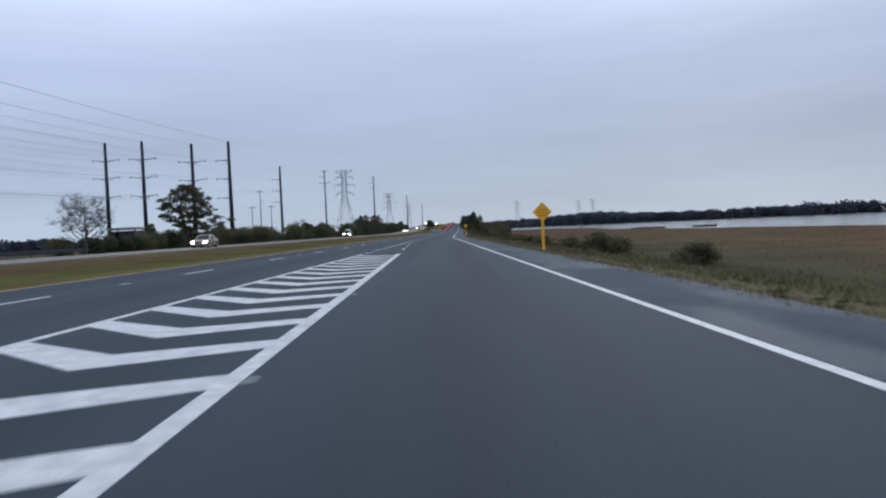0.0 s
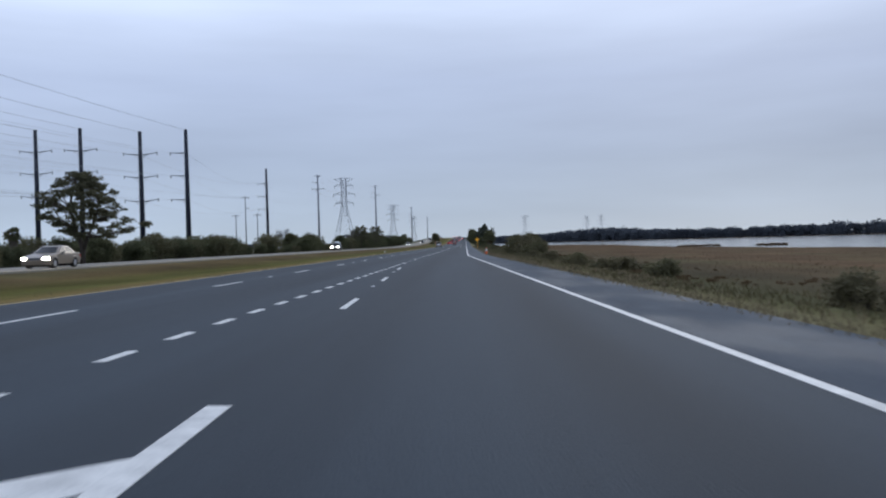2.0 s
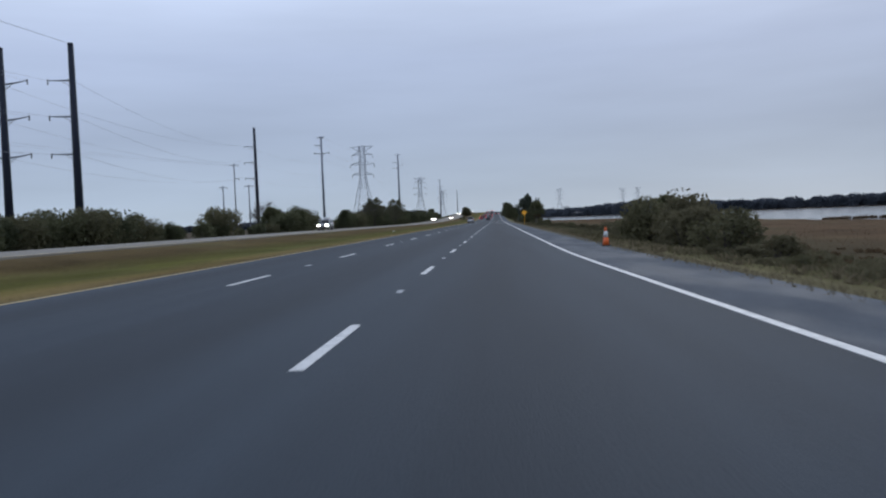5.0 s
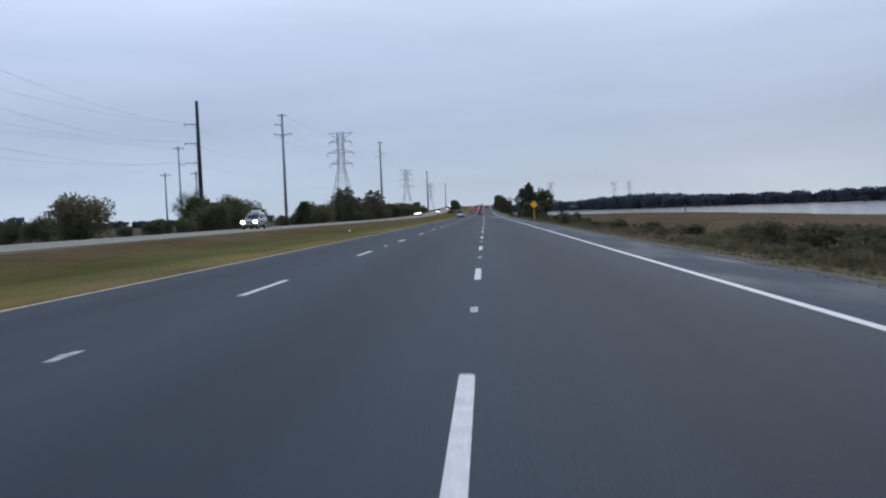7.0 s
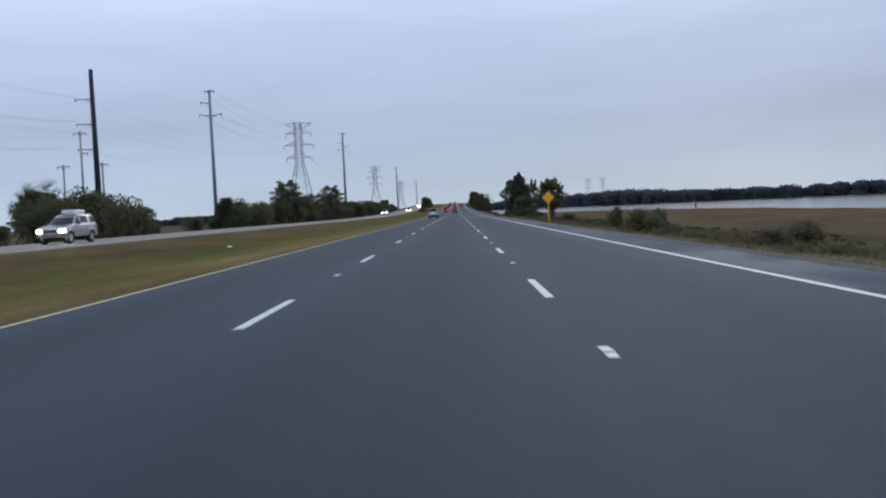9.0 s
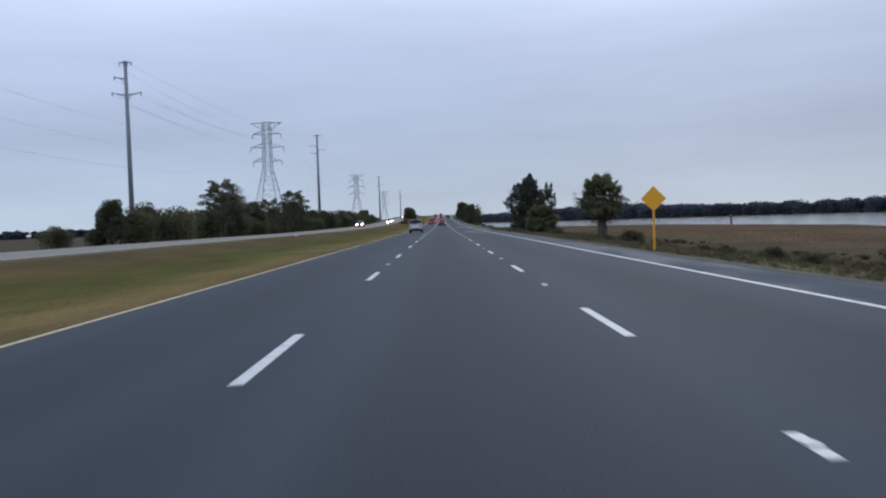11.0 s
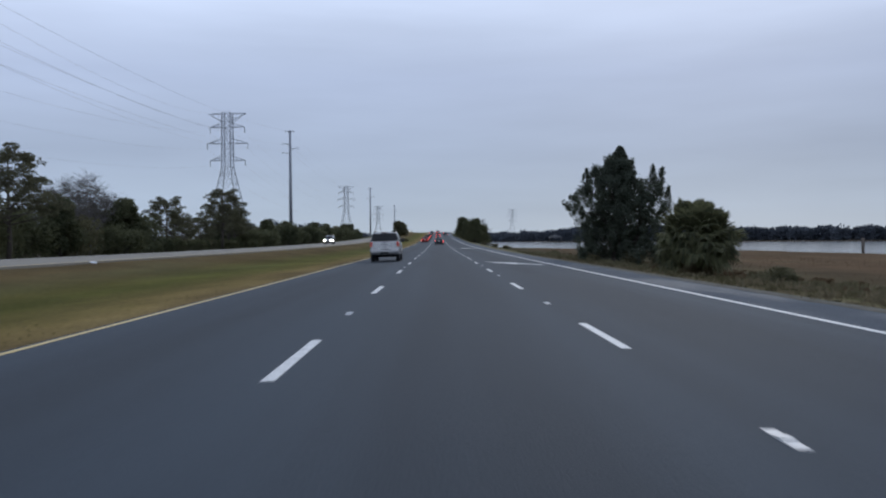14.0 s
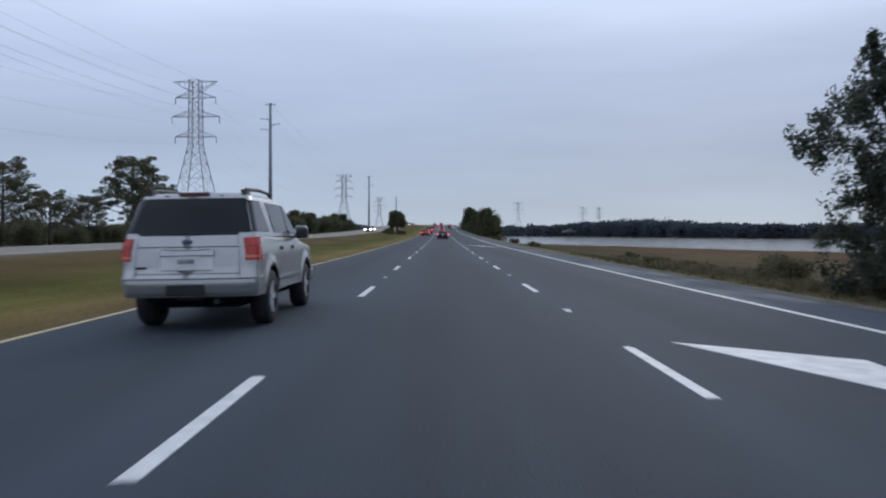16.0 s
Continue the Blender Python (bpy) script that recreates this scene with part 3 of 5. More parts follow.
dash_me = worn_bar(0.125, 3.05).mesh("lane_dash", M_WHITE)
dot_me = worn_bar(0.14, 0.94).mesh("dotted_line", M_WHITE)
stud_me = Geo().box(-0.05, 0.05, -0.28, 0.28, -0.01, 0.006).box(-0.05, 0.05, -0.05, 0.05, 0.006, 0.018).mesh("road_stud", M_MARKER)
STUD_R = {7: -0.3, 12: -0.48, 16: -0.41, 17: 0.41, 19: -0.52, 20: 0.68, 21: -0.2}
STUD_L = {7: -0.64, 11: 0.55, 17: -0.63, 19: -0.38, 21: -0.34}
R_X, L_X, R_Y, L_Y, STEP = -4.15, -7.87, 54.32, 51.81, 12.192
for k in range(-6, 66):
    paint("lane_dash", dash_me, L_X, L_Y + STEP * k)
    if k < 36 and k % 2:
        paint("road_stud", stud_me, L_X, L_Y + STEP * k + 7.25 + STUD_L.get(k, 0.0))
for k in range(3, 66):
    paint("lane_dash", dash_me, R_X, R_Y + STEP * k)
    if k < 36:
        paint("road_stud", stud_me, R_X, R_Y + STEP * k + 7.7 + STUD_R.get(k, 0.0))
SLIP = math.atan(0.0369)
for k in range(3):
    y = R_Y + 0.35 + STEP * k
    paint("lane_dash", dash_me, -0.55 - 0.0369 * y, y, SLIP)
    if k < 2:
        paint("road_stud", stud_me, -0.58 - 0.0369 * (y + 8.6), y + 8.6, SLIP)
for k in range(20):
    paint("dotted_line", dot_me, R_X, 47.49 + 2.134 * k)
# the painted nose between slip road and main road
part("nose_line", strip(lambda y: R_X, 0.07, -60, 45.6, 0.005, 0.012, 6.0), M_WHITE, road)
part("nose_line", strip(lambda y: -0.497 - 0.0356 * y, 0.098, -60, 45.0, 0.007, 0.012, 4.0), M_WHITE, road, "broad white nose line")
for k in range(-14, 7):
    y = 28.75 + 2.4 * k
    right, left = -0.50 - 0.0356 * y - 0.08, R_X + 0.05
    apex = left + (right - left) * 0.5
    arm = [(left, y + 0.6), (left, y - 0.15), (apex, y - 1.7), (right, y - 0.42), (right, y + 0.3), (apex, y - 0.68)]
    g = Geo().prism(arm[::-1], (lambda a, b: (a, b, road_z(a, b) - 0.006), lambda a, b: (a, b, road_z(a, b) + 0.005)))
    part("chevron", g, M_WHITE, road)
    if k % 4 == 3:
        ghost = [(right + 0.19, y - 0.25), (right + 0.32, y - 0.14), (right + 0.30, y + 0.16), (right + 0.19, y + 0.2)]
        g = Geo().prism(ghost[::-1], (lambda a, b: (a, b, road_z(a, b) - 0.006), lambda a, b: (a, b, road_z(a, b) + 0.003)))
        part("worn_paint", g, M_GHOST, road, "ghost of an older chevron, nearly worn away")
for y0 in (0.0, 76.5):
    arrow = [(-3.5, 326.15), (-1.72, 324.93), (-1.80, 324.0), (-0.5, 321.45), (-0.85, 321.15), (-1.98, 323.0), (-2.0, 321.9)]
    g = Geo().prism([(a, b + y0) for a, b in arrow], (lambda a, b: (a, b, road_z(a, b) - 0.006), lambda a, b: (a, b, road_z(a, b) + 0.006)))
    part("lane_arrow", g, M_WHITE, road, "white lane-drop arrow")


# ---- poles, pylons and lines ----
def steel_pole(x, y, height, base_r, arms, material, label, z0=None, group="transmission poles"):
    z0 = land_z(x, y) - 0.2 if z0 is None else z0
    p = thing("utility_pole", label, "utility pole", group, at=Matrix.Translation((x, y, z0)))
    h = height - z0
    part("shaft", Geo().tube([(0, 0, 0), (0, 0, h * 0.5), (0, 0, h)], [base_r, base_r * 0.82, base_r * 0.62], 12), material, p, smooth=True)
    part("cap", Geo().tube([(0, 0, h), (0, 0, h + 0.12)], [base_r * 0.68, base_r * 0.5], 12), material, p)
    for side, drop, length, lift in arms:
        g = Geo()
        g.tube([(side * base_r * 0.6, 0, h - drop), (side * length * 0.6, 0, h - drop + lift * 0.4), (side * length, 0, h - drop + lift)], [0.13, 0.09, 0.06], 8)
        g.bar((side * base_r * 0.6, 0, h - drop - 0.7), (side * length * 0.45, 0, h - drop + lift * 0.25), 0.06)
        a = part("crossarm", g, M_LATTICE if material is M_DARKPOLE else material, p)
        part("insulator", Geo().tube([(side * length, 0, h - drop + lift + k * 0.16 - 0.5) for k in range(5)], [0.06, 0.1, 0.06, 0.1, 0.05], 8), M_INSUL, a)
    return p


three = [(s, d, 3.1, 0.35) for d in (4.2, 8.4, 12.8) for s in (-1, 1)]
leftward = [(-1, d, 3.0, 0.1) for d in (4.2, 8.4, 12.8)]
POLES = ((-81.6, 196.4, 25.2, three), (-72.3, 195.0, 25.0, three), (-59.6, 191.6, 23.5, three), (-51.1, 191.7, 23.6, leftward))
for x, y, h, arms in POLES:
    steel_pole(x, y, h, 0.52, arms, M_DARKPOLE, "tall black steel transmission pole rising behind the shrubs")
steel_pole(-67.1, 321.2, 28.4, 0.55, [(-1, d, 3.0, 0.12) for d in (5.0, 9.3, 13.6)], M_DARKPOLE, "tall black dead-end transmission pole with arms on one side")
steel_pole(-54.0, 346.1, 27.8, 0.42, [(-1, 0.1, 0.9, 0), (1, 0.1, 0.9, 0), (-1, 2.6, 1.8, 0.3), (-1, 5.1, 2.2, 0.35), (1, 5.1, 2.2, 0.35)], M_GREYPOLE, "tall grey galvanised pole with short cross arms")
steel_pole(-55.4, 558.0, 38.6, 0.62, [(-1, 0.1, 1.4, 0), (1, 0.1, 1.4, 0), (-1, 4.5, 2.6, 0.3), (1, 6.0, 2.6, 0.3), (-1, 7.5, 2.6, 0.3)], M_GREYPOLE, "tall grey galvanised pole with short cross arms")
steel_pole(-51.8, 848.7, 37.6, 0.62, [(-1, 0.1, 1.4, 0), (1, 0.1, 1.4, 0), (1, 6.0, 2.6, 0.3), (-1, 7.5, 2.6, 0.3)], M_GREYPOLE, "tall grey galvanised pole far along the highway")
steel_pole(-50.0, 1140.0, 38.0, 0.62, [(-1, 0.1, 1.4, 0), (1, 6.0, 2.6, 0.3)], M_GREYPOLE, "tall grey galvanised pole far along the highway")
for x, y, h in ((-81.6, 348, 21.1), (-85.0, 347, 14.3), (-77.0, 347, 14.4)):
    steel_pole(x, y, h, 0.26, [(-1, 0.4, 1.3, 0), (1, 0.4, 1.3, 0), (1, 4.5, 1.3, 0)] if h > 20 else [(-1, 0.3, 1.2, 0), (1, 0.3, 1.2, 0)], M_GREYPOLE, "slim grey distribution pole with a small cross arm", group="distribution poles")


def pylon(x, y, top, label, scale=1.0):
    z0 = land_z(x, y) - 0.2
    p = thing("pylon", label, "pylon", "lattice pylons", at=Matrix.Translation((x, y, z0)) @ Matrix.Rotation(radians(-6), 4, "Z"))
    h = top - z0
    s = h / 43.0

    def half(z):
        return float(np.interp(z / s, [0, 25.5, 43], [6.3, 1.5, 1.32])) * s
    lv = [0, 6.5, 12, 16.8, 20.6, 23.6, 25.8, 27.8, 29.8, 31.6, 33.2, 35.0, 36.8, 38.3, 40.0, 41.4, 43]
    for sx in (-1, 1):
        for sy in (-1, 1):
            part("leg", Geo().tube([(sx * half(z * s), sy * half(z * s), z * s) for z in lv], 0.13 * s, 4), M_LATTICE, p)
    g = Geo()
    for a, b in zip(lv[:-1], lv[1:]):
        a, b = a * s, b * s
        ha, hb = half(a), half(b)
        for (x0, y0), (x1, y1) in (((-1, -1), (1, -1)), ((1, -1), (1, 1)), ((1, 1), (-1, 1)), ((-1, 1), (-1, -1))):
            g.bar((x0 * ha, y0 * ha, a), (x1 * hb, y1 * hb, b), 0.07 * s)
            g.bar((x1 * ha, y1 * ha, a), (x0 * hb, y0 * hb, b), 0.07 * s)
            g.bar((x0 * hb, y0 * hb, b), (x1 * hb, y1 * hb, b), 0.07 * s)
    part("bracing", g, M_LATTICE, p)
    for z, reach in ((27.8, 5.7), (33.2, 6.6), (38.3, 5.6), (42.6, 6.1)):
        for side in (-1, 1):
            g = Geo()
            zt, r = z * s, reach * s
            up = 1.5 * s if z < 42 else -2.6 * s
            tip = (side * r, 0, zt)
            for sy in (-1, 1):
                g.bar((side * half(zt), sy * half(zt), zt), tip, 0.13 * s)
                g.bar((side * half(zt), sy * half(zt), zt + up), tip, 0.13 * s)
            for k in (0.33, 0.66):
                g.bar((side * (half(zt) + (r - half(zt)) * k), 0, zt), (side * (half(zt) + (r - half(zt)) * k), 0, zt + up * (1 - k)), 0.07 * s)
            arm = part("crossarm", g, M_LATTICE, p)
            if z < 42:
                part("insulator", Geo().tube([(side * r, 0, zt - k * 0.35 * s) for k in range(6)], [0.08 * s, 0.13 * s] * 3, 6), M_INSUL, arm)
    return p


pylon(-73.2, 545.4, 43.0, "grey steel lattice pylon with four tiers of arms")
pylon(-77.0, 930.0, 44.4, "grey steel lattice pylon far along the highway")
pylon(-80.0, 1325.0, 45.0, "grey steel lattice pylon far along the highway")
for x, y, t in ((105, 1520, 47), (300, 2120, 60), (345, 2180, 62)):
    pylon(x, y, t, "pale lattice pylon beyond the wooded far shore")


def wire(a, b, sag, name_label="thin aluminium power conductor strung between poles", r=0.015):
    pts = []
    for k in range(17):
        u = k / 16
        pts.append((a[0] + (b[0] - a[0]) * u, a[1] + (b[1] - a[1]) * u, a[2] + (b[2] - a[2]) * u - sag * 4 * u * (1 - u)))
    ob = part("power_line", Geo().tube(pts, r, 4, False), M_WIRE)
    return tagged(ob, name_label, "power line", "overhead power lines")


for i, (x, y, h, arms) in enumerate(POLES):
    for side, drop, ln, lift in arms:
        if side < 0 or i < 3:
            wire((x + side * ln, y, h - drop + lift), (x - 8 + side * ln, -90, h - drop + lift + 1), 3.2)
    wire((x, y, h), (x - 8, -90, h + 1), 2.6, r=0.025)
    for drop in (4.2, 8.4, 12.8):
        if i > 1:
            wire((x, y, h - drop), (-70.1, 321.2, 28.5 - drop - 0.4), 2.2)
for side in (-1, 1):
    for z, reach in ((26.0, 5.7), (31.4, 6.6), (36.5, 5.6)):
        wire((-73.2 + side * reach, 545.4, z), (-77.0 + side * reach, 930, z + 1.4), 9.0)
for drop, z in ((5.0, 36.5), (9.3, 31.4), (13.6, 26.0)):
    wire((-70.1, 321.2, 28.5 - drop), (-78.8, 545.4, z), 3.6)
for drop, z, dx in ((0.0, 42.6, -6.0), (2.6, 36.5, 5.6), (5.1, 31.4, 6.6)):
    wire((-56.0, 346.1, 27.8 - drop), (-73.2 + dx, 545.4, z), 3.0)
for drop in (0.0, 4.5, 6.6):
    wire((-54.0, 346.1, 27.8 - drop), (-55.4, 558.0, 38.5 - drop), 3.0)
    wire((-55.4, 558.0, 38.5 - drop), (-51.8, 848.7, 37.5 - drop), 5.0)
for x in (-83.0, -80.0):
    wire((x, 348, 20.6), (x - 10, 60, 20.0), 3.0)

# ---- planting ----
def limbs(g, base, height, r, rng, count, lean=0.2, first=0.25, spread=0.5, up=0.5):
    """A trunk and limbs; gives the ends of the limbs."""
    top = Vector((rng.uniform(-lean, lean), rng.uniform(-lean, lean), height))
    spine = [Vector(base) + Vector((top.x * u * u, top.y * u, height * u)) + Vector((rng.uniform(-0.06, 0.06), rng.uniform(-0.06, 0.06), 0)) * height * 0.15 for u in (0, 0.25, 0.5, 0.75, 1.0)]
    g.tube(spine, [r, r * 0.8, r * 0.6, r * 0.38, r * 0.12], 8)
    ends = [spine[-1]]
    for k in range(count):
        u = first + (1 - first) * (k + rng.random()) / count
        i = min(int(u * 4), 3)
        p = spine[i].lerp(spine[i + 1], u * 4 - i)
        a = k * 2.4 + rng.uniform(-0.5, 0.5)
        ln = height * spread * (1.15 - 0.75 * u) * rng.uniform(0.7, 1.15)
        d = Vector((math.cos(a), math.sin(a), up * rng.uniform(0.3, 1.2)))
        q1, q2 = p + d * ln * 0.5, p + d * ln + Vector((0, 0, ln * 0.12))
        g.tube([p, q1, q2], [r * 0.34 * (1.2 - u), r * 0.2 * (1.2 - u), 0.012], 5)
        ends += [q2, q1.lerp(q2, 0.4)]
    return ends


def tree(name, label, height, crown, rng_seed, leaf, trunk_r=0.22, count=12, first=0.4, spread=0.42, up=0.4, clump=0.9, per=420, size=0.16, squash=(1, 1, 0.7), bark=None, category="tree", group="trees"):
    rng, nr = random.Random(rng_seed), np.random.default_rng(rng_seed)
    t = thing(name, label, category, group)
    g = Geo()
    ends = limbs(g, (0, 0, -0.3), height, trunk_r, rng, count, first=first, spread=spread, up=up)
    part("trunk", g, bark or M_BARK, t, smooth=True)
    c = Geo()
    for e in ends:
        c.leaves(e, clump * rng.uniform(0.65, 1.15), int(per * rng.uniform(0.6, 1.2)), size, nr, squash)
    part("crown", c, leaf, t)
    return t


def shrub(label, height, width, seed, leaf, per=2600, size=0.13, name="shrub", group="roadside shrubs", lumps=9):
    rng, nr = random.Random(seed), np.random.default_rng(seed)
    t = thing(name, label, "shrub", group)
    g = Geo()
    c = Geo()
    for k in range(lumps):
        a, rr = rng.uniform(0, 6.28), width * 0.5 * math.sqrt(rng.random()) * 0.75
        h = height * rng.uniform(0.45, 0.82) * (1 - 0.35 * rr / (width * 0.5))
        p = Vector((math.cos(a) * rr, math.sin(a) * rr, h))
        g.tube([(p.x * 0.2, p.y * 0.2, -0.2), (p.x * 0.6, p.y * 0.6, h * 0.5), p], [0.06, 0.04, 0.012], 5)
        rad = min(height, width) * rng.uniform(0.2, 0.32)
        c.leaves(p, rad, per // lumps, size, nr, (1.1, 1.1, 0.9), hollow=0.3)
        c.leaves((p.x * 1.05, p.y * 1.05, h * 0.45), rad * 1.1, per // lumps // 2, size, nr, (1, 1, 1.0), hollow=0.3)
    part("woody_base", g, M_BARK, t)
    part("foliage", c, leaf, t)
    return t


def place(ob, x, y, turn=0.0, s=1.0, z=None, first=False, sz=None):
    z = land_z(x, y) if z is None else z
    m = Matrix.Translation((x, y, z)) @ Matrix.Rotation(turn, 4, "Z") @ Matrix.Diagonal((s, s, sz or s, 1))
    if first:
        ob.matrix_basis = m
        return ob
    return copy_thing(ob, m @ Matrix.Diagonal((1 / ob.scale.x, 1 / ob.scale.y, 1 / ob.scale.z, 1)))


rng = random.Random(11)
# the hedge of wild shrubs beyond the far carriageway
hedge = [shrub("dense dark evergreen shrub in the wild hedge beyond the carriageway", 4.2, 6.0, 20 + k, M_SHRUB if k != 2 else M_SHRUB2, 4000, 0.15, lumps=13, group="wild hedge") for k in range(4)]
used = [False] * 4
spots = []
y = 96.0
while y < 211:
    top = 0.56 if y < 117 else 0.72 if y < 150 else 0.86 if y < 186 else 0.5
    spots.append((rng.uniform(-43, -39.5), y, top * rng.uniform(0.86, 1.12)))
    if rng.random() < 0.6:
        spots.append((rng.uniform(-50, -45), y + rng.uniform(-2, 2), top * rng.uniform(0.9, 1.15)))
    y += rng.uniform(3.4, 5.2)
spots += [(-37.9, 99.6, 0.52), (-37.6, 102.2, 0.58), (-37.8, 104.8, 0.55), (-38.0, 107.4, 0.5), (-38.2, 97.0, 0.45)]
spots += [(-41, 211, 1.08), (-42, 223, 0.36), (-41, 228, 0.48), (-42, 233, 0.44), (-41, 238, 0.46), (-43, 244, 0.56), (-42, 251, 1.05), (-41, 257, 1.2), (-42, 264, 1.2), (-42, 270, 1.0), (-44, 280, 0.55), (-46, 288, 0.5), (-43, 296, 0.55),
          (-42, 303, 0.5), (-41, 311, 1.0), (-42, 317, 1.15), (-40, 322, 1.1), (-42, 328, 1.0), (-40, 338, 0.95), (-41, 345, 1.05), (-40, 353, 1.0)]
y = 360.0
while y < 640:
    thin = 372 < y < 428
    spots.append((rng.uniform(-43, -38), y, rng.uniform(0.38, 0.46) if thin else rng.uniform(0.8, 1.25)))
    spots.append((rng.uniform(-52, -44), y + 3, rng.uniform(0.35, 0.5) if thin else rng.uniform(0.9, 1.5)))
    y += 3.4 if thin else rng.uniform(5, 8)
spots += [(rng.uniform(-80, -68), y, rng.uniform(0.85, 1.1)) for y in range(432, 524, 6)]
for i, (x, y, s) in enumerate(spots):
    k = i % 4
    place(hedge[k], x, y, rng.uniform(0, 6.28), s, first=not used[k])
    used[k] = True

def domed_pine(label, left, right, seed, clumps=128):
    """An old pine with a domed crown on a forked trunk: left and right give the crown's half widths by height."""
    nr, r = np.random.default_rng(seed), random.Random(seed)
    t = thing("pine_tree", label, "tree", "pines")
    g, c = Geo(), Geo()
    low, top = left[0][0], left[-1][0]
    stems = [[Vector((0, 0, -0.4)), Vector((0.05, 0, 1.5)), Vector((-0.5, 0.2, 3.6)), Vector((-0.9, 0.3, 5.6)), Vector((-0.5, 0.1, top - 0.5))],
             [Vector((0.05, 0, 1.3)), Vector((0.5, -0.2, 2.7)), Vector((1.1, -0.3, 4.2)), Vector((1.5, -0.2, 6.2))]]
    g.tube(stems[0], [0.27, 0.23, 0.16, 0.11, 0.03], 9)
    g.tube(stems[1], [0.19, 0.15, 0.1, 0.03], 8)
    for k in range(clumps):
        z = low + (top - low) * ((k + r.random()) / clumps)
        lx = float(np.interp(z, [a for a, _ in left], [b for _, b in left]))
        rx = float(np.interp(z, [a for a, _ in right], [b for _, b in right]))
        a = k * 2.399 + r.uniform(-0.5, 0.5)
        w = rx if math.cos(a) > 0 else lx
        reach = r.uniform(0.6, 1.0) if k % 4 else r.uniform(0.2, 0.6)
        q = Vector((math.cos(a) * max(0.1, w - 0.4) * reach, math.sin(a) * (lx + rx) * 0.45 * reach, z))
        stem = stems[1 if q.x > 0.4 else 0]
        o = min(stem, key=lambda v: abs(v.z - (z - 0.25 * abs(q.x) - 0.3)))
        if k % 2:
            mid = o.lerp(q, 0.55) + Vector((0, 0, -0.15))
            g.tube([o, mid, q], [0.07, 0.045, 0.012], 5, False)
        for m in range(3):
            d = Vector((r.uniform(-1, 1), r.uniform(-1, 1), r.uniform(-0.3, 0.4))) * 0.55
            c.leaves(q + d, r.uniform(0.26, 0.5), 62, 0.11, nr, (1.25, 1.25, 0.62), slim=0.4, hollow=0.1)
    part("trunk", g, M_BARK, t, smooth=True)
    part("crown", c, M_PINE, t)
    return t


old_pine = domed_pine("old dark pine with a domed crown above the hedge",
                      ((2.7, 0.6), (3.4, 2.0), (4.2, 3.4), (5.2, 3.9), (6.1, 4.8), (6.9, 4.5), (7.4, 3.2), (8.0, 2.5), (8.5, 1.7), (9.0, 0.6)),
                      ((2.7, 4.6), (3.1, 6.2), (3.8, 6.0), (4.7, 4.3), (5.5, 3.9), (6.3, 3.4), (7.2, 2.9), (8.0, 2.4), (8.5, 1.7), (9.0, 0.6)), 12)
place(old_pine, -38.1, 120.5, 0.34, 1.12, first=True, sz=1.0)
pine = tree("pine_tree", "broad dark pine with an open layered crown above the hedge", 8.9, 3.2, 3, M_PINE, 0.24, 46, 0.32, 0.53, 0.32, 0.62, 150, 0.12, (1.35, 1.35, 0.58), group="pines")
place(pine, -37.6, 337.5, 2.2, 0.87, first=True)
for x, y, s in ((-40.0, 380.5, 0.72), (-41.5, 391.5, 0.52), (-40.5, 397.5, 0.5), (-40.0, 408.0, 1.0), (-41.0, 415.5, 0.72), (-42.0, 424.0, 0.75)):
    place(pine, x, y, x * 3 + y, s)
bare = thing("bare_tree", "leafless grey tree with a fan of fine twigs", "tree", "trees")
g = Geo()
b_rng = random.Random(8)
ends = limbs(g, (0, 0, -0.3), 5.9, 0.2, b_rng, 34, first=0.13, spread=0.62, up=0.8)
for e in ends:
    for k in range(20):
        d = Vector((b_rng.uniform(-1, 1), b_rng.uniform(-1, 1), b_rng.uniform(-0.2, 1.1))) * b_rng.uniform(0.5, 1.3)
        mid = e + d * 0.5 + Vector((b_rng.uniform(-0.1, 0.1), b_rng.uniform(-0.1, 0.1), 0.05))
        g.tube([e, mid, e + d], [0.015, 0.011, 0.006], 3, False)
        g.tube([mid, mid + Vector((d.y, -d.x, d.z)) * 0.45], [0.009, 0.005], 3, False)
part("branchwork", g, M_GREYBARK, bare)
place(bare, -41.2, 94.2, 0, 1.0, first=True, sz=0.95)
place(bare, -50.0, 265.7, 2.0, 0.9)
place(bare, -44.0, 372.0, 1.0, 0.95)
for x, y, s in ((-42, 359, 1.1), (-43, 365, 1.05), (-41, 352, 0.85), (-44, 388, 0.65), (-45, 403, 0.7), (7.2, 557, 1.15)):
    place(bare, x, y, x * y, s)
oak = tree("oak_tree", "rounded dark evergreen oak among the roadside scrub", 7.6, 3.0, 9, M_SHRUB, 0.24, 26, 0.06, 0.36, 0.35, 1.2, 230, 0.21, (1, 1, 0.95), group="oaks")
first = True
for x, y, s in ((-40, 366, 0.72), (-39, 349, 0.62), (-40, 302, 0.56), (2.9 + 1.0, 612, 1.05), (4.5, 518, 0.85), (7.0, 524, 0.75), (3.5, 541, 0.78), (5.8, 560, 0.9), (6.0, 590, 0.95),
                (5.2, 640, 1.1), (6.0, 680, 1.1), (-42, 452, 0.68), (-43, 480, 0.7), (-42, 520, 0.72), (-44, 560, 0.74), (-42, 600, 0.76), (-44, 640, 0.8)):
    place(oak, x, y, rng.uniform(0, 6.28), s, first=first)
    first = False

median_oak = tree("oak_tree", "round-headed oak with browning leaves on the median nose", 5.6, 3.0, 17, M_SHRUB2, 0.26, 34, 0.34, 0.42, 0.5, 1.15, 260, 0.2, (1.1, 1.1, 0.8), group="oaks")
place(median_oak, -18.4, 548, 0.5, 1.0, first=True)

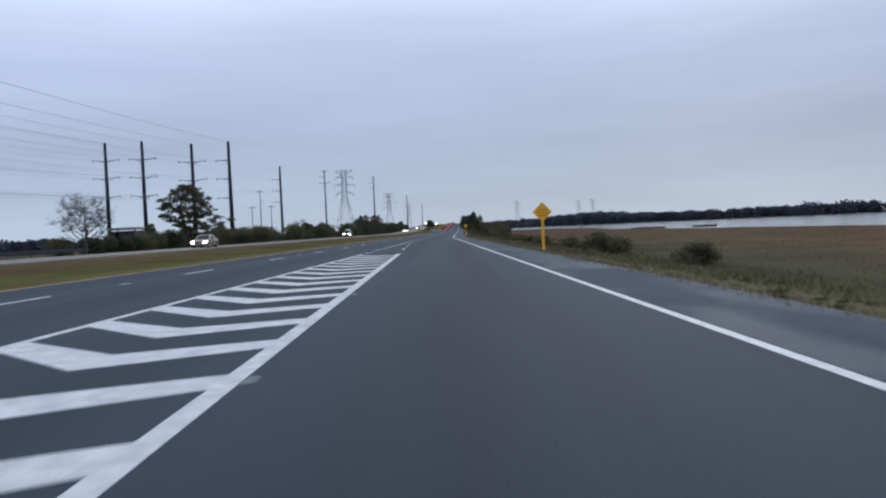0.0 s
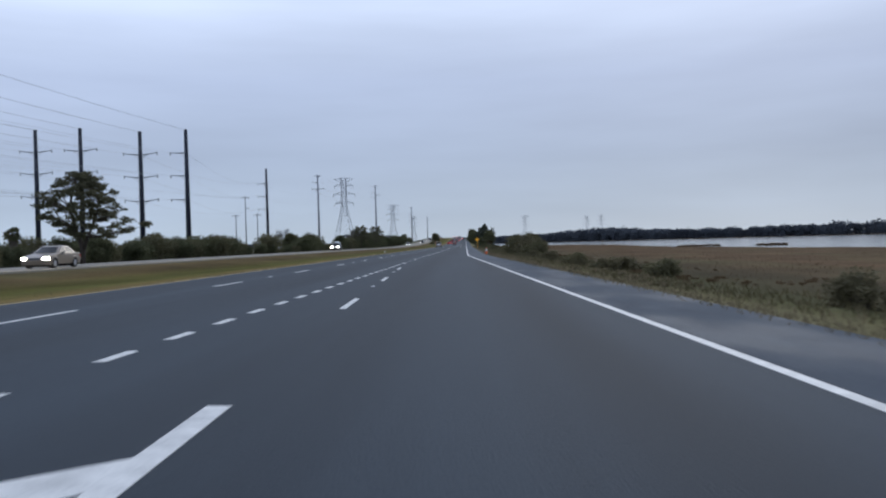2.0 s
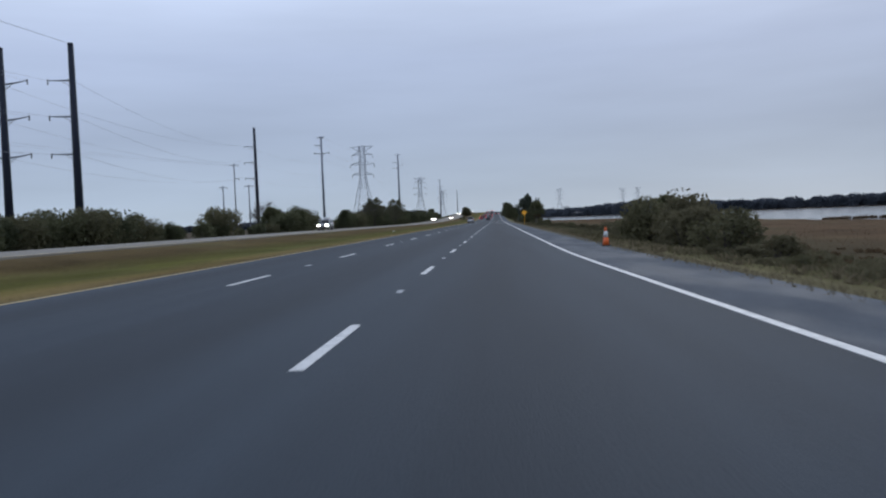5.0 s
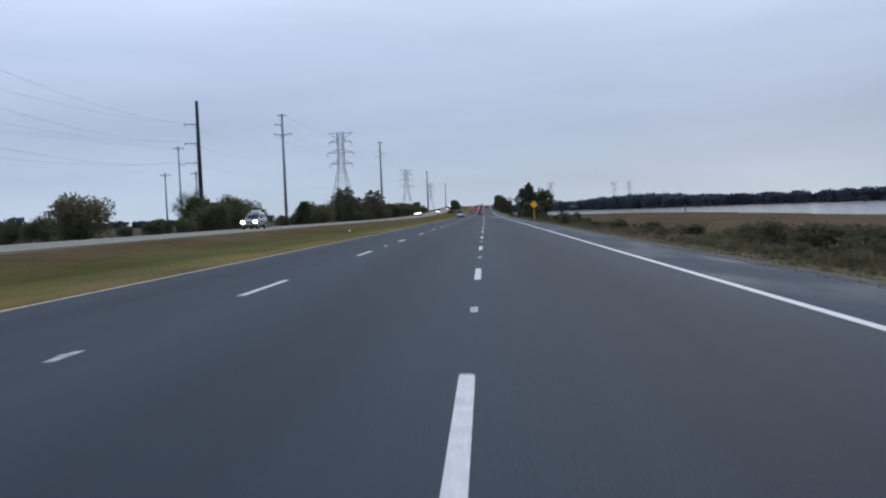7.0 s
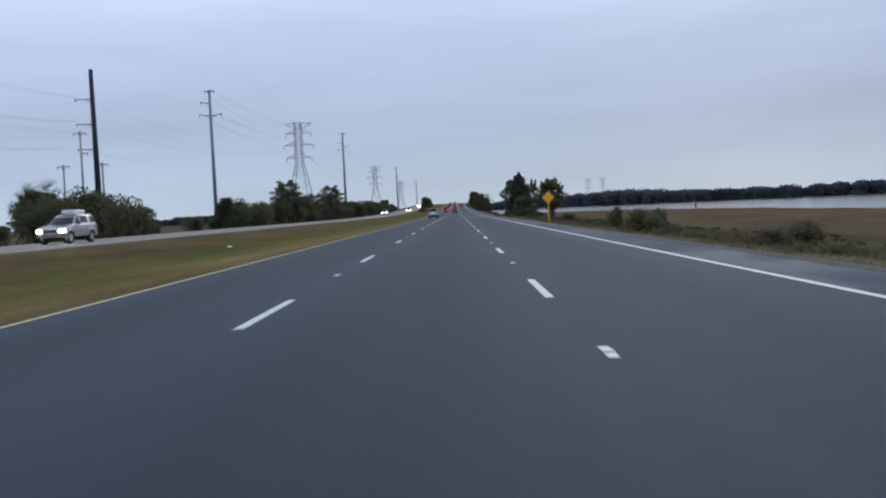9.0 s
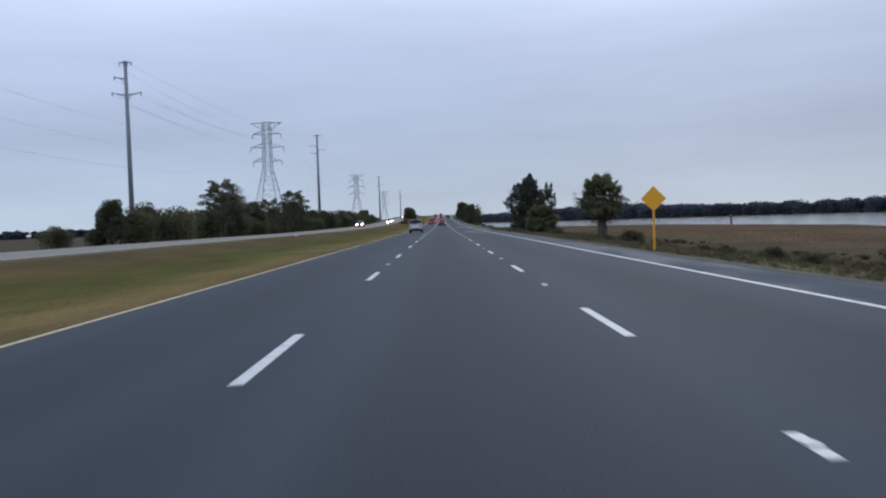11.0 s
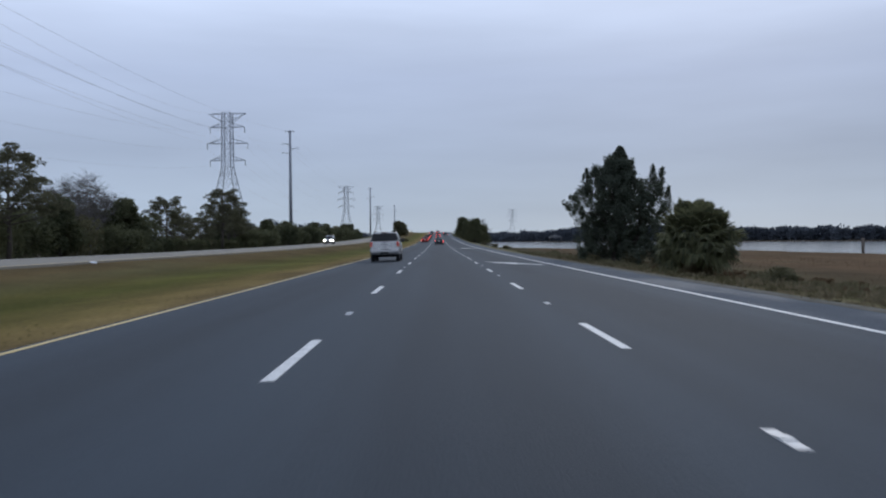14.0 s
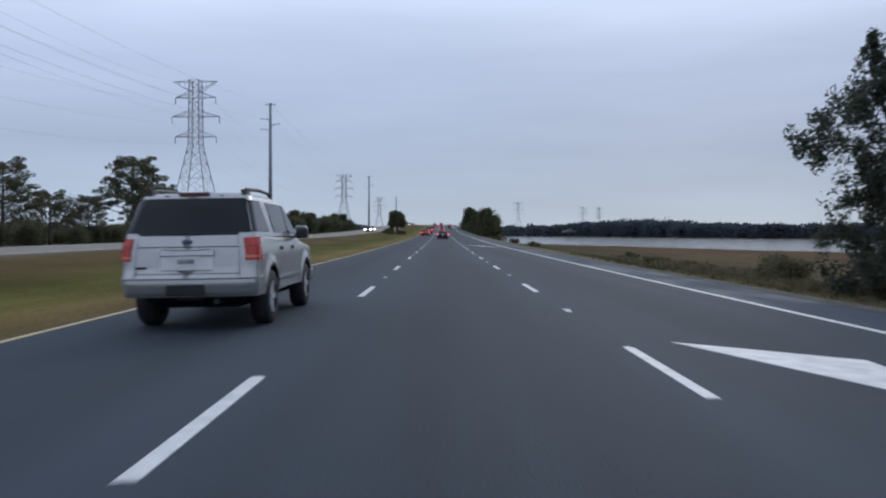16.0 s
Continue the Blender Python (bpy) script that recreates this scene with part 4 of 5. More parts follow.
# the juniper beside the water
def juniper(label, left, right, spires, seed):
    """A broad ragged juniper: left and right give its half widths by height."""
    nr, r = np.random.default_rng(seed), random.Random(seed)
    t = thing("juniper_tree", label, "tree", "junipers")
    g, c = Geo(), Geo()
    top = left[-1][0]
    for sx, sy, h in ((0, 0, top), (-1.6, 0.5, 6.4), (2.0, -0.3, 6.0)):
        g.tube([(sx * 0.15, sy * 0.15, -0.5), (sx * 0.6, sy * 0.6, h * 0.4), (sx, sy, h * 0.96)], [0.26, 0.17, 0.02], 7)
    for k in range(640):
        z = 0.2 + (top - 0.25) * ((k + r.random()) / 640) ** 0.9
        lx = float(np.interp(z, [a for a, _ in left], [b for _, b in left]))
        rx = float(np.interp(z, [a for a, _ in right], [b for _, b in right]))
        a = k * 2.399 + r.uniform(-0.4, 0.4)
        reach = r.uniform(0.45, 1.02) if k % 4 else r.uniform(0.1, 0.6)
        w = rx if math.cos(a) > 0 else lx
        size = min(0.62, 0.22 + 0.16 * (lx + rx)) * r.uniform(0.55, 1.1)
        q = Vector((math.cos(a) * max(0.0, w * reach - size * 0.5), math.sin(a) * (lx + rx) * 0.42 * reach, z))
        q.y += max(0.0, -0.6 * q.x)
        if k % 3 == 0:
            g.tube([(q.x * 0.15, q.y * 0.15, max(0.1, z - 0.5 * abs(q.x) - 0.2)), (q.x * 0.6, q.y * 0.6, z - 0.12), q], [0.05, 0.03, 0.01], 4, False)
        for m in range(3):
            o = Vector((r.uniform(-1, 1), r.uniform(-1, 1), r.uniform(-0.6, 0.9))) * size * 0.6
            c.leaves(q + o, size * r.uniform(0.3, 0.62), 66, 0.075, nr, (1, 1, 1.5), slim=0.36, hollow=0.1)
    for x, y, z0, z1, w, lean in spires:
        g.tube([(x * 0.8, y, z0 - 1.2), (x, y, z0), (x + lean, y, z1 - 0.1)], [0.06, 0.045, 0.015], 5)
        n = int((z1 - z0) * 9)
        for k in range(n):
            u = (k + r.random()) / n
            rad = w * (1.05 - u) * r.uniform(0.3, 1.1)
            a = k * 2.399
            c.leaves((x + lean * u + math.cos(a) * rad, y + math.sin(a) * rad, z0 + (z1 - z0) * u), 0.16 * r.uniform(0.7, 1.3), 60, 0.075, nr, (1, 1, 1.5), slim=0.4, hollow=0.1)
    part("trunk", g, M_BARK, t)
    part("crown", c, M_CEDAR, t)
    return t


j = juniper("tall dense dark juniper beside the tidal marsh",
            ((0.0, 3.2), (1.6, 3.3), (2.4, 2.9), (3.3, 3.3), (4.2, 3.75), (4.8, 3.2), (5.6, 2.9), (6.2, 2.4), (6.7, 2.1), (7.1, 1.2), (7.6, 0.5), (8.15, 0.1)),
            ((0.0, 3.4), (1.9, 3.6), (3.1, 3.8), (4.3, 3.7), (5.0, 3.4), (5.6, 2.9), (5.9, 1.1), (6.6, 0.85), (7.1, 0.65), (7.6, 0.4), (8.15, 0.1)),
            ((2.25, 0.0, 4.7, 6.95, 0.62, 0.05), (2.7, 0.2, 4.9, 6.8, 0.5, 0.35), (-2.2, 1.3, 5.8, 6.8, 0.35, 0.0), (-1.7, 0.9, 6.2, 6.9, 0.25, 0.05), (0.75, 0.0, 6.6, 7.35, 0.25, 0.1), (3.3, 0.0, 4.6, 5.4, 0.3, 0.15), (0.0, 0.0, 7.4, 8.25, 0.25, 0.0)), 4)
place(j, 6.74, 335.8, 0, 1.0, first=True, z=-0.35)


def fan_palm(label, trunk_h, fronds, reach, seed, dead=8, low=-0.65, blade=1.0):
    r = random.Random(seed)
    t = thing("palmetto_palm", label, "palm tree", "palmettos")
    g = Geo().tube([(0, 0, -0.3), (0.03, 0, trunk_h * 0.5), (0, 0.02, trunk_h)], [0.36, 0.32, 0.34], 10)
    for k in range(int(trunk_h * 16)):
        a, z = k * 2.4, 0.1 + trunk_h * k / max(1, trunk_h * 16)
        g.bar((math.cos(a) * 0.30, math.sin(a) * 0.30, z), (math.cos(a) * 0.48, math.sin(a) * 0.48, z + 0.24), 0.045)
    part("trunk", g, M_PALMBARK, t)
    for name, n, mt, lo, hi in (("frond", fronds, M_PALM, low, 1.3), ("dead_frond", dead, M_DEADPALM, -1.35, -0.85)):
        c = Geo()
        for k in range(n):
            a = k * 2.399 + r.uniform(-0.2, 0.2)
            el = lo + (hi - lo) * (k + r.random()) / n
            d = Vector((math.cos(a) * math.cos(el), math.sin(a) * math.cos(el), math.sin(el)))
            o = Vector((0, 0, trunk_h))
            stem = reach * r.uniform(0.38, 0.66)
            stem *= 1 - 0.3 * max(0.0, -math.sin(el))
            q = o + d * stem + Vector((0, 0, -0.12 * stem * math.cos(el) ** 2))
            c.bar(o, q, 0.018)
            side = d.cross(Vector((0, 0, 1))).normalized()
            nrm = side.cross(d).normalized()
            leaf = reach * blade * r.uniform(0.3, 0.42)
            m = 19
            for s in range(m):
                w = (s / (m - 1) - 0.5) * 3.9
                f = (d * math.cos(w) + side * math.sin(w)).normalized()
                tip = q + f * leaf * (1 - 0.18 * abs(w)) + Vector((0, 0, -leaf * (0.28 + 0.6 * r.random()) * (1 - 0.75 * max(0.0, math.sin(el))))) + nrm * 0.06 * math.cos(w * 2)
                mid = q + f * leaf * 0.55 + Vector((0, 0, -leaf * 0.03))
                b = f.cross(nrm).normalized() * 0.055
                c.face([q - b * 0.3, mid - b, tip, mid + b])
        part("crown" if name == "frond" else "dead_skirt", c, mt, t)
    return t


palm = fan_palm("cabbage palmetto with a full round head of fan leaves", 3.25, 100, 2.5, 5, 9, -0.5, 0.92)
place(palm, 6.5, 282.0, 0, 1.0, first=True, z=-0.45)
palm2 = fan_palm("low bushy palmetto with fan leaves close to the ground", 1.6, 190, 2.45, 6, 10, -0.65, 0.74)
place(palm2, 5.75, 315.0, 1.0, 1.1, first=True, sz=1.03, z=-0.35)
place(palm2, 8.6, 150.0, 2.0, 0.85, z=-0.6)
place(palm2, -46.0, 258.0, 2.4, 1.5)
palm3 = fan_palm("small palmetto with a mop of fan leaves above the hedge", 3.0, 46, 0.95, 7, 6, -0.7, 0.9)
place(palm3, -40.5, 112.2, 0.5, 1.0, first=True)

# low growth along the verge
weeds = [shrub("low olive bush of weeds on the marsh bank", 1.5, 2.2, 40 + k, (M_WEED, M_SHRUB2, M_WEED)[k], 1700, 0.07, "bush", "verge bushes", 9) for k in range(3)]
used = [False] * 3
vs = [(10.2, 32, 0.8), (9.3, 46, 1.15), (9.9, 48, 0.9), (9.0, 58, 0.8), (8.4, 76, 0.8), (7.6, 83, 0.75), (9.2, 86, 0.7), (8.2, 104, 0.8), (7.2, 113, 0.9), (6.6, 124, 0.8), (7.4, 133, 1.2), (6.8, 138, 1.35), (7.9, 142, 1.7), (7.0, 146, 1.7), (8.2, 152, 1.5), (7.2, 156, 1.2),
      (6.8, 160, 1.0), (7.6, 165, 1.1), (7.0, 170, 1.0), (8.0, 176, 0.9), (7.4, 184, 0.8), (7.8, 196, 0.75), (7.0, 208, 0.85), (8.4, 242, 0.8), (8.1, 279.2, 0.9), (7.3, 281, 0.4), (5.9, 283, 0.4), (6.6, 281.2, 0.4), (6.4, 308, 0.7), (7.4, 320, 1.0),
      (7.0, 334, 0.9), (5.6, 339, 0.85), (10.5, 338, 1.1), (6.0, 346, 0.9), (7.6, 350, 1.1), (5.4, 362, 0.5), (8.0, 380, 0.6), (6.4, 430, 0.7), (5.8, 455, 0.8), (5.5, 480, 1.0), (-19.8, 541, 1.0), (-17.6, 543, 0.9), (-16.4, 546, 0.8), (-21.2, 547, 1.1), (-20.5, 553, 1.2), (-18.0, 555, 1.0)]
for y in range(88, 262, 5):
    vs.append((edge_x(y) + rng.uniform(4.4, 7.6), y + rng.uniform(-2, 2), rng.uniform(0.3, 0.5)))
for i, (x, y, s) in enumerate(vs):
    k = i % 3
    place(weeds[k], x, y, rng.uniform(0, 6.28), s * 1.2, first=not used[k], sz=s * (1.25 if s > 1.15 else 0.85))
    used[k] = True
for x, y, s, sz in ((4.35, 229.0, 0.6, 1.05), (4.35, 220.0, 1.0, 0.95), (5.1, 221.5, 0.8, 1.0), (5.2, 233.0, 0.45, 0.5)):
    place(weeds[1], x, y, x + y, s, sz=sz)


def blades(name, label, count, x_at, y0, y1, h0, h1, material, seed, lean=0.35, width=0.012, category="grass"):
    """Upright blades of grass, all in one mesh."""
    nr = np.random.default_rng(seed)
    ys = y0 + (y1 - y0) * nr.random(count)
    cs = x_at(nr.random(count))
    q = np.zeros((count, 4, 3))
    for i in range(count):
        x = edge_x(ys[i]) + cs[i] if cs[i] > 0 else cs[i]
        h = h0 + (h1 - h0) * nr.random()
        a = nr.random() * 6.283
        z = (road_z(x, ys[i]) if 0 < cs[i] < 2.27 else land_z(x, ys[i])) - 0.03
        dx, dy = math.cos(a), math.sin(a)
        lx, ly = (nr.random() - 0.5) * lean * 2 * h, (nr.random() - 0.5) * lean * 2 * h
        w = width * (0.7 + 0.6 * nr.random())
        q[i] = ((x - dx * w, ys[i] - dy * w, z), (x + dx * w, ys[i] + dy * w, z), (x + lx * 0.5 + dx * w * 0.7, ys[i] + ly * 0.5 + dy * w * 0.7, z + h * 0.6), (x + lx, ys[i] + ly, z + h))
    g = Geo()
    g.big.append(q)
    return tagged(part(name, g, material), label, category, kind="stuff")


blades("verge_grass", "rough tan and green grass along the shoulder", 26000, lambda u: 2.3 + 2.6 * u ** 1.5, -4, 350, 0.05, 0.2, M_VERGE, 1, width=0.014)
blades("edge_grass", "sparse dry grass creeping over the edge of the shoulder", 16000, lambda u: 2.8 - 0.95 * u ** 2.0, -4, 350, 0.05, 0.15, M_VERGE, 7, lean=0.6, width=0.014)
blades("bank_grass", "taller rank grass on the bank down to the marsh", 22000, lambda u: 3.4 + 5.0 * u ** 1.3, -4, 380, 0.08, 0.28, M_BANK, 2, lean=0.7, width=0.016)
blades("marsh_grass", "brown cordgrass of the tidal marsh", 45000, lambda u: 7.0 + 46 * u ** 1.2, -5, 520, 0.06, 0.2, M_REED, 3, lean=0.3, width=0.016)
blades("median_grass", "short mown grass along the edge of the median", 24000, lambda u: -11.76 - 9 * u ** 1.6, -4, 400, 0.03, 0.07, M_GRASS, 4, width=0.012)



def scrub(name, label, count, c0, c1, y0, y1, tall, material, seed, leaf=0.05, per=46, thick=0.45):
    """Ragged waist-high growth in drifts, all in one mesh; thick sets how much of the ground it leaves bare."""
    nr = np.random.default_rng(seed)
    g = Geo()
    for _ in range(count):
        y, c = y0 + (y1 - y0) * nr.random(), c0 + (c1 - c0) * nr.random()
        drift = 0.5 + 0.5 * noise.noise(Vector((c * 0.16 + seed, y * 0.055, 2.0)))
        if drift < thick:
            continue
        x = edge_x(y) + c
        h = tall * (0.35 + 1.3 * (drift - thick)) * nr.uniform(0.6, 1.3)
        w = h * nr.uniform(0.5, 1.1)
        z = land_z(x, y)
        m = int(per * nr.uniform(0.6, 1.2))
        foot = np.stack([x + nr.normal(size=m) * w * 0.45, y + nr.normal(size=m) * w * 0.45, np.full(m, z - 0.03)], 1)
        top = foot + np.stack([nr.normal(size=m) * h * 0.28, nr.normal(size=m) * h * 0.28, h * nr.uniform(0.35, 1.0, m)], 1)
        a = nr.uniform(0, 6.283, m)
        side = np.stack([np.cos(a), np.sin(a), nr.normal(size=m) * 0.3], 1) * leaf * nr.uniform(0.5, 1.2, (m, 1))
        mid = foot * 0.4 + top * 0.6
        g.big.append(np.stack([foot, mid + side, top, mid - side], 1))
    return tagged(part(name, g, material), label, "scrub", kind="stuff")


scrub("bank_scrub", "tangled olive weeds in drifts along the marsh bank", 1500, 3.6, 10.0, 96, 370, 0.55, M_WEED, 31, 0.05, 44, 0.42)
scrub("bank_scrub", "dry tan seed stalks along the marsh bank", 1300, 3.0, 9.0, 40, 370, 0.42, M_VERGE, 32, 0.03, 40, 0.47)
scrub("marsh_scrub", "rust-brown cordgrass standing in drifts at the foot of the bank", 1300, 6.5, 13.0, 70, 400, 0.34, M_REED, 33, 0.05, 40, 0.40)
scrub("verge_tufts", "uneven tufts of green and straw grass at the edge of the shoulder", 1300, 2.3, 4.2, -4, 380, 0.2, M_BANK, 34, 0.03, 34, 0.40)

# far woods, their blue distance haze painted into the leaf colour
def far_woods(name, label, at, count, seed, leaf_size=1.5, depth=40):
    nr, r = np.random.default_rng(seed), random.Random(seed)
    c = Geo()
    for k in range(count):
        x, y, h = at((k + r.random()) / count)
        x += r.uniform(0, depth)
        y += r.uniform(0, depth) * 0.6
        hh = h * r.uniform(0.66, 0.94) * (1.12 if r.random() < 0.12 else 1)
        c.tube([(x, y, -1.2), (x, y, hh * 0.7)], [0.3, 0.12], 4, False)
        w = hh * r.uniform(0.34, 0.5)
        for z in (0.06, 0.28, 0.5, 0.68):
            c.leaves((x + r.uniform(-2, 2), y, hh * z), w * (1.15 - z * 0.4), 64, leaf_size, nr, (1.35, 1.15, 0.72), slim=0.7, hollow=0.3)
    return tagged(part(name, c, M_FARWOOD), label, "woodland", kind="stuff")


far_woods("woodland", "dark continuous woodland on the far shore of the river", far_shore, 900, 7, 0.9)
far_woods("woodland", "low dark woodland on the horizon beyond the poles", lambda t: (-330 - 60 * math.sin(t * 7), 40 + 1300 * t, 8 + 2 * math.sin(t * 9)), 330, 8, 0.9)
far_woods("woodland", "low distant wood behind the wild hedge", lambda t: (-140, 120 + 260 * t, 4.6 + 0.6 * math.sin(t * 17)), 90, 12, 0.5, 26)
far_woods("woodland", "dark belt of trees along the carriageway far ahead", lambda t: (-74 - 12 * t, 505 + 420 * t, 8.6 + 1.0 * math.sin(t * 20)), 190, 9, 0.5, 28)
part("far_bank", Geo().prism([(900, 110), (560, 322), (400, 512), (300, 642), (215, 772), (165, 922), (100, 1142), (40, 1375), (14, 1640), (300, 2400), (2600, 2400), (2600, 110)], (lambda a, b: (a, b, -3.0), lambda a, b: (a, b, -0.7))), M_REED)
tagged(bpy.data.objects["far_bank"], "low muddy bank under the far woods", "bank", kind="structure")
for x, y, s in ((51.5, 226, 0.8), (63.5, 212, 0.55)):
    nr = np.random.default_rng(int(x))
    g = Geo()
    for k in range(14):
        g.leaves((x + nr.uniform(-5, 5) * s, y + nr.uniform(-3, 3), -0.95), 0.55, 120, 0.22, nr, (1.3, 1.0, 0.5))
    tagged(part("marsh_islet", g, M_REED), "small brown grassy islet in the river", "islet", "marsh islets")

# ---- street furniture ----
def warning_sign(x, y, size, z_mid, post_w, label, bars):
    z0 = land_z(x, y) - 0.1
    s = thing("road_sign", label, "road sign", "yellow warning signs", at=Matrix.Translation((x, y, z0)))
    zc = z_mid - z0
    bm = bmesh.new()
    r = 0.05
    pts = []
    for a in (45, 135, 225, 315):
        c = Vector((math.cos(radians(a)), math.sin(radians(a)))) * (size * math.sqrt(0.5) - r * 1.414)
        for k in range(5):
            t = radians(a - 45 + 22.5 * k)
            pts.append(c + Vector((math.cos(t), math.sin(t))) * r)
    lower, rot = [], Matrix.Rotation(radians(45), 2)
    front = [bm.verts.new((p.x, -0.075, p.y + zc)) for p in (rot @ q for q in pts)]
    back = [bm.verts.new((v.co.x, -0.068, v.co.z)) for v in front]
    bm.faces.new(front)
    bm.faces.new(back[::-1])
    for k in range(len(front)):
        bm.faces.new((front[k - 1], front[k], back[k], back[k - 1]))
    plate = part("sign_plate", bm, M_SIGN, s, "yellow diamond plate")
    for zz, half in bars:
        for u0, u1 in ((-1.0, -0.42), (-0.30, 0.28), (0.40, 1.0)):
            part("legend_bar", Geo().box(half * u0, half * u1, -0.079, -0.074, zc + zz - 0.03, zc + zz + 0.03), M_SIGNBLACK, plate)
    part("post", Geo().box(-post_w / 2, post_w / 2, -0.06, 0.0, 0, zc + size * 0.45), M_YPOST, s, "yellow-sleeved post", bevel=0.008)
    for zz in (-0.25, 0.25):
        part("bolt", Geo().tube([(0, -0.083, zc + zz), (0, -0.07, zc + zz)], 0.012, 6), M_RIM, s)
    return s


warning_sign(5.72, 45.6, 0.76, 1.93, 0.16, "yellow diamond warning sign with three legend lines on yellow post", ((0.12, 0.27), (-0.03, 0.30), (-0.18, 0.2)))
warning_sign(2.75, 251.1, 0.76, 2.1, 0.09, "yellow diamond warning sign on a slim yellow post", ())
cone = thing("traffic_cone", "orange traffic cone with a pale reflective collar on the shoulder", "traffic cone", at=Matrix.Translation((2.1, 131.5, road_z(2.1, 131.5))))
part("base", Geo().box(-0.2, 0.2, -0.2, 0.2, 0, 0.04), M_RUBBER, cone, "black rubber base", bevel=0.01)
part("body", Geo().tube([(0, 0, 0.03), (0, 0, 0.36)], [0.15, 0.10], 14), M_ORANGE, cone, smooth=True)
part("collar", Geo().tube([(0, 0, 0.36), (0, 0, 0.62)], [0.101, 0.065], 14), M_PLATE, cone, "pale reflective collar", smooth=True)
part("tip", Geo().tube([(0, 0, 0.62), (0, 0, 0.78)], [0.064, 0.035], 14), M_ORANGE, cone, smooth=True)
shelter = thing("shelter", "small dark shed under a pale flat roof among the shrubs", "shelter", at=Matrix.Translation((-40.5, 104, land_z(-40.5, 104))))
part("roof", Geo().box(-1.95, 1.75, -1.5, 1.5, 2.85, 3.12), M_CONCRETE, shelter, "pale flat roof slab", bevel=0.03)
for sx in (-1.66, 1.6):
    for sy in (-1.3, 1.3):
        part("post", Geo().box(sx - 0.08, sx + 0.08, sy - 0.08, sy + 0.08, 0, 3.0), M_WOOD, shelter)
for name, box in (("side_panel", (-1.64, -1.56, -1.2, 1.2)), ("side_panel", (1.56, 1.64, -1.2, 1.2)), ("back_panel", (-1.55, 1.55, 1.14, 1.22)), ("front_panel", (-0.4, 1.55, -1.22, -1.14))):
    part(name, Geo().box(*box, 0.0, 2.7), M_TRIM, shelter, "dark boarded panel")
rail = thing("guard_rail", "low dark guard rail beside the far carriageway", "guard rail", at=Matrix.Translation((-36, 40, land_z(-36, 40))))
part("beam", Geo().box(-0.05, 0.05, -32, 42, 0.45, 0.76), M_DARKPOLE, rail, bevel=0.02)
for k in range(19):
    part("post", Geo().box(-0.12, -0.05, -32 + 4 * k, -31.85 + 4 * k, -0.2, 0.7), M_WOOD, rail)
dock = thing("dock", "low dark boat dock with a small roof on the far shore", "dock", at=Matrix.Translation((62, 760, -1.0)))
part("deck", Geo().box(-14, 10, -2, 2, 0.9, 1.15), M_WOOD, dock)
part("roof", Geo().prism([(-4, 3.4), (4, 3.4), (0, 5.0)], (lambda a, b: (a, -3, b), lambda a, b: (a, 3, b))), M_ROOF, dock)
for k in range(8):
    part("pile", Geo().tube([(-13 + 3.2 * k, 0, -1), (-13 + 3.2 * k, 0, 1.6)], 0.14, 6), M_WOOD, dock)
for sx in (-3.4, 3.4):
    part("post", Geo().box(sx - 0.1, sx + 0.1, -0.1, 0.1, 1.1, 3.5), M_WOOD, dock)
pile = part("mooring_pile", Geo().tube([(59.4, 405.2, -3.0), (59.4, 405.2, 0.4), (59.4, 405.2, 1.15)], [0.24, 0.22, 0.2], 10), M_WOOD, smooth=True)
tagged(pile, "single dark timber mooring pile standing in the river", "pile")


# ---- vehicles ----
def wheel(parent, x, y, r, w, side):
    t = part("wheel", Geo().tube([(0, 0, 0), (0.001, 0, 0)], 0.01, 4), M_RUBBER, parent)
    prof = [(-0.5, 0.62), (-0.5, 0.93), (-0.38, 1.0), (0.38, 1.0), (0.5, 0.93), (0.5, 0.62)]
    g, n = Geo(), 28
    for k in range(n):
        a = 2 * math.pi * k / n
        g.v += [(w * p, math.cos(a) * r * q, math.sin(a) * r * q) for p, q in prof]
    for k in range(n):
        for m in range(5):
            i, j = k * 6 + m, ((k + 1) % n) * 6 + m
            g.f.append((i, i + 1, j + 1, j))
    t.data = g.mesh("tyre", M_RUBBER, True)
    rim = Geo()
    out = w * 0.42 * side
    rim.tube([(out * 0.2, 0, 0), (out * 0.9, 0, 0)], [r * 0.63, r * 0.63], 24)
    for k in range(5):
        a = 2 * math.pi * k / 5
        c, s = math.cos(a), math.sin(a)
        d, e = Vector((0, c, s)), Vector((0, -s, c))
        rim.prism([(0.08, -0.07), (0.60, -0.12), (0.60, 0.12), (0.08, 0.07)], (lambda p, q, d=d, e=e: d * p * r + e * q * r + Vector((out * 0.9, 0, 0)), lambda p, q, d=d, e=e: d * p * r + e * q * r + Vector((out * 1.12, 0, 0))))
    rim.tube([(out * 0.9, 0, 0), (out * 1.2, 0, 0)], [r * 0.16, r * 0.12], 12)
    part("rim", rim, M_RIM, t, "five-spoke alloy rim")
    t.matrix_basis = Matrix.Translation((x, y, r))
    return t


ARC = [radians(a) for a in (0, 18, 36, 54, 72, 90)]


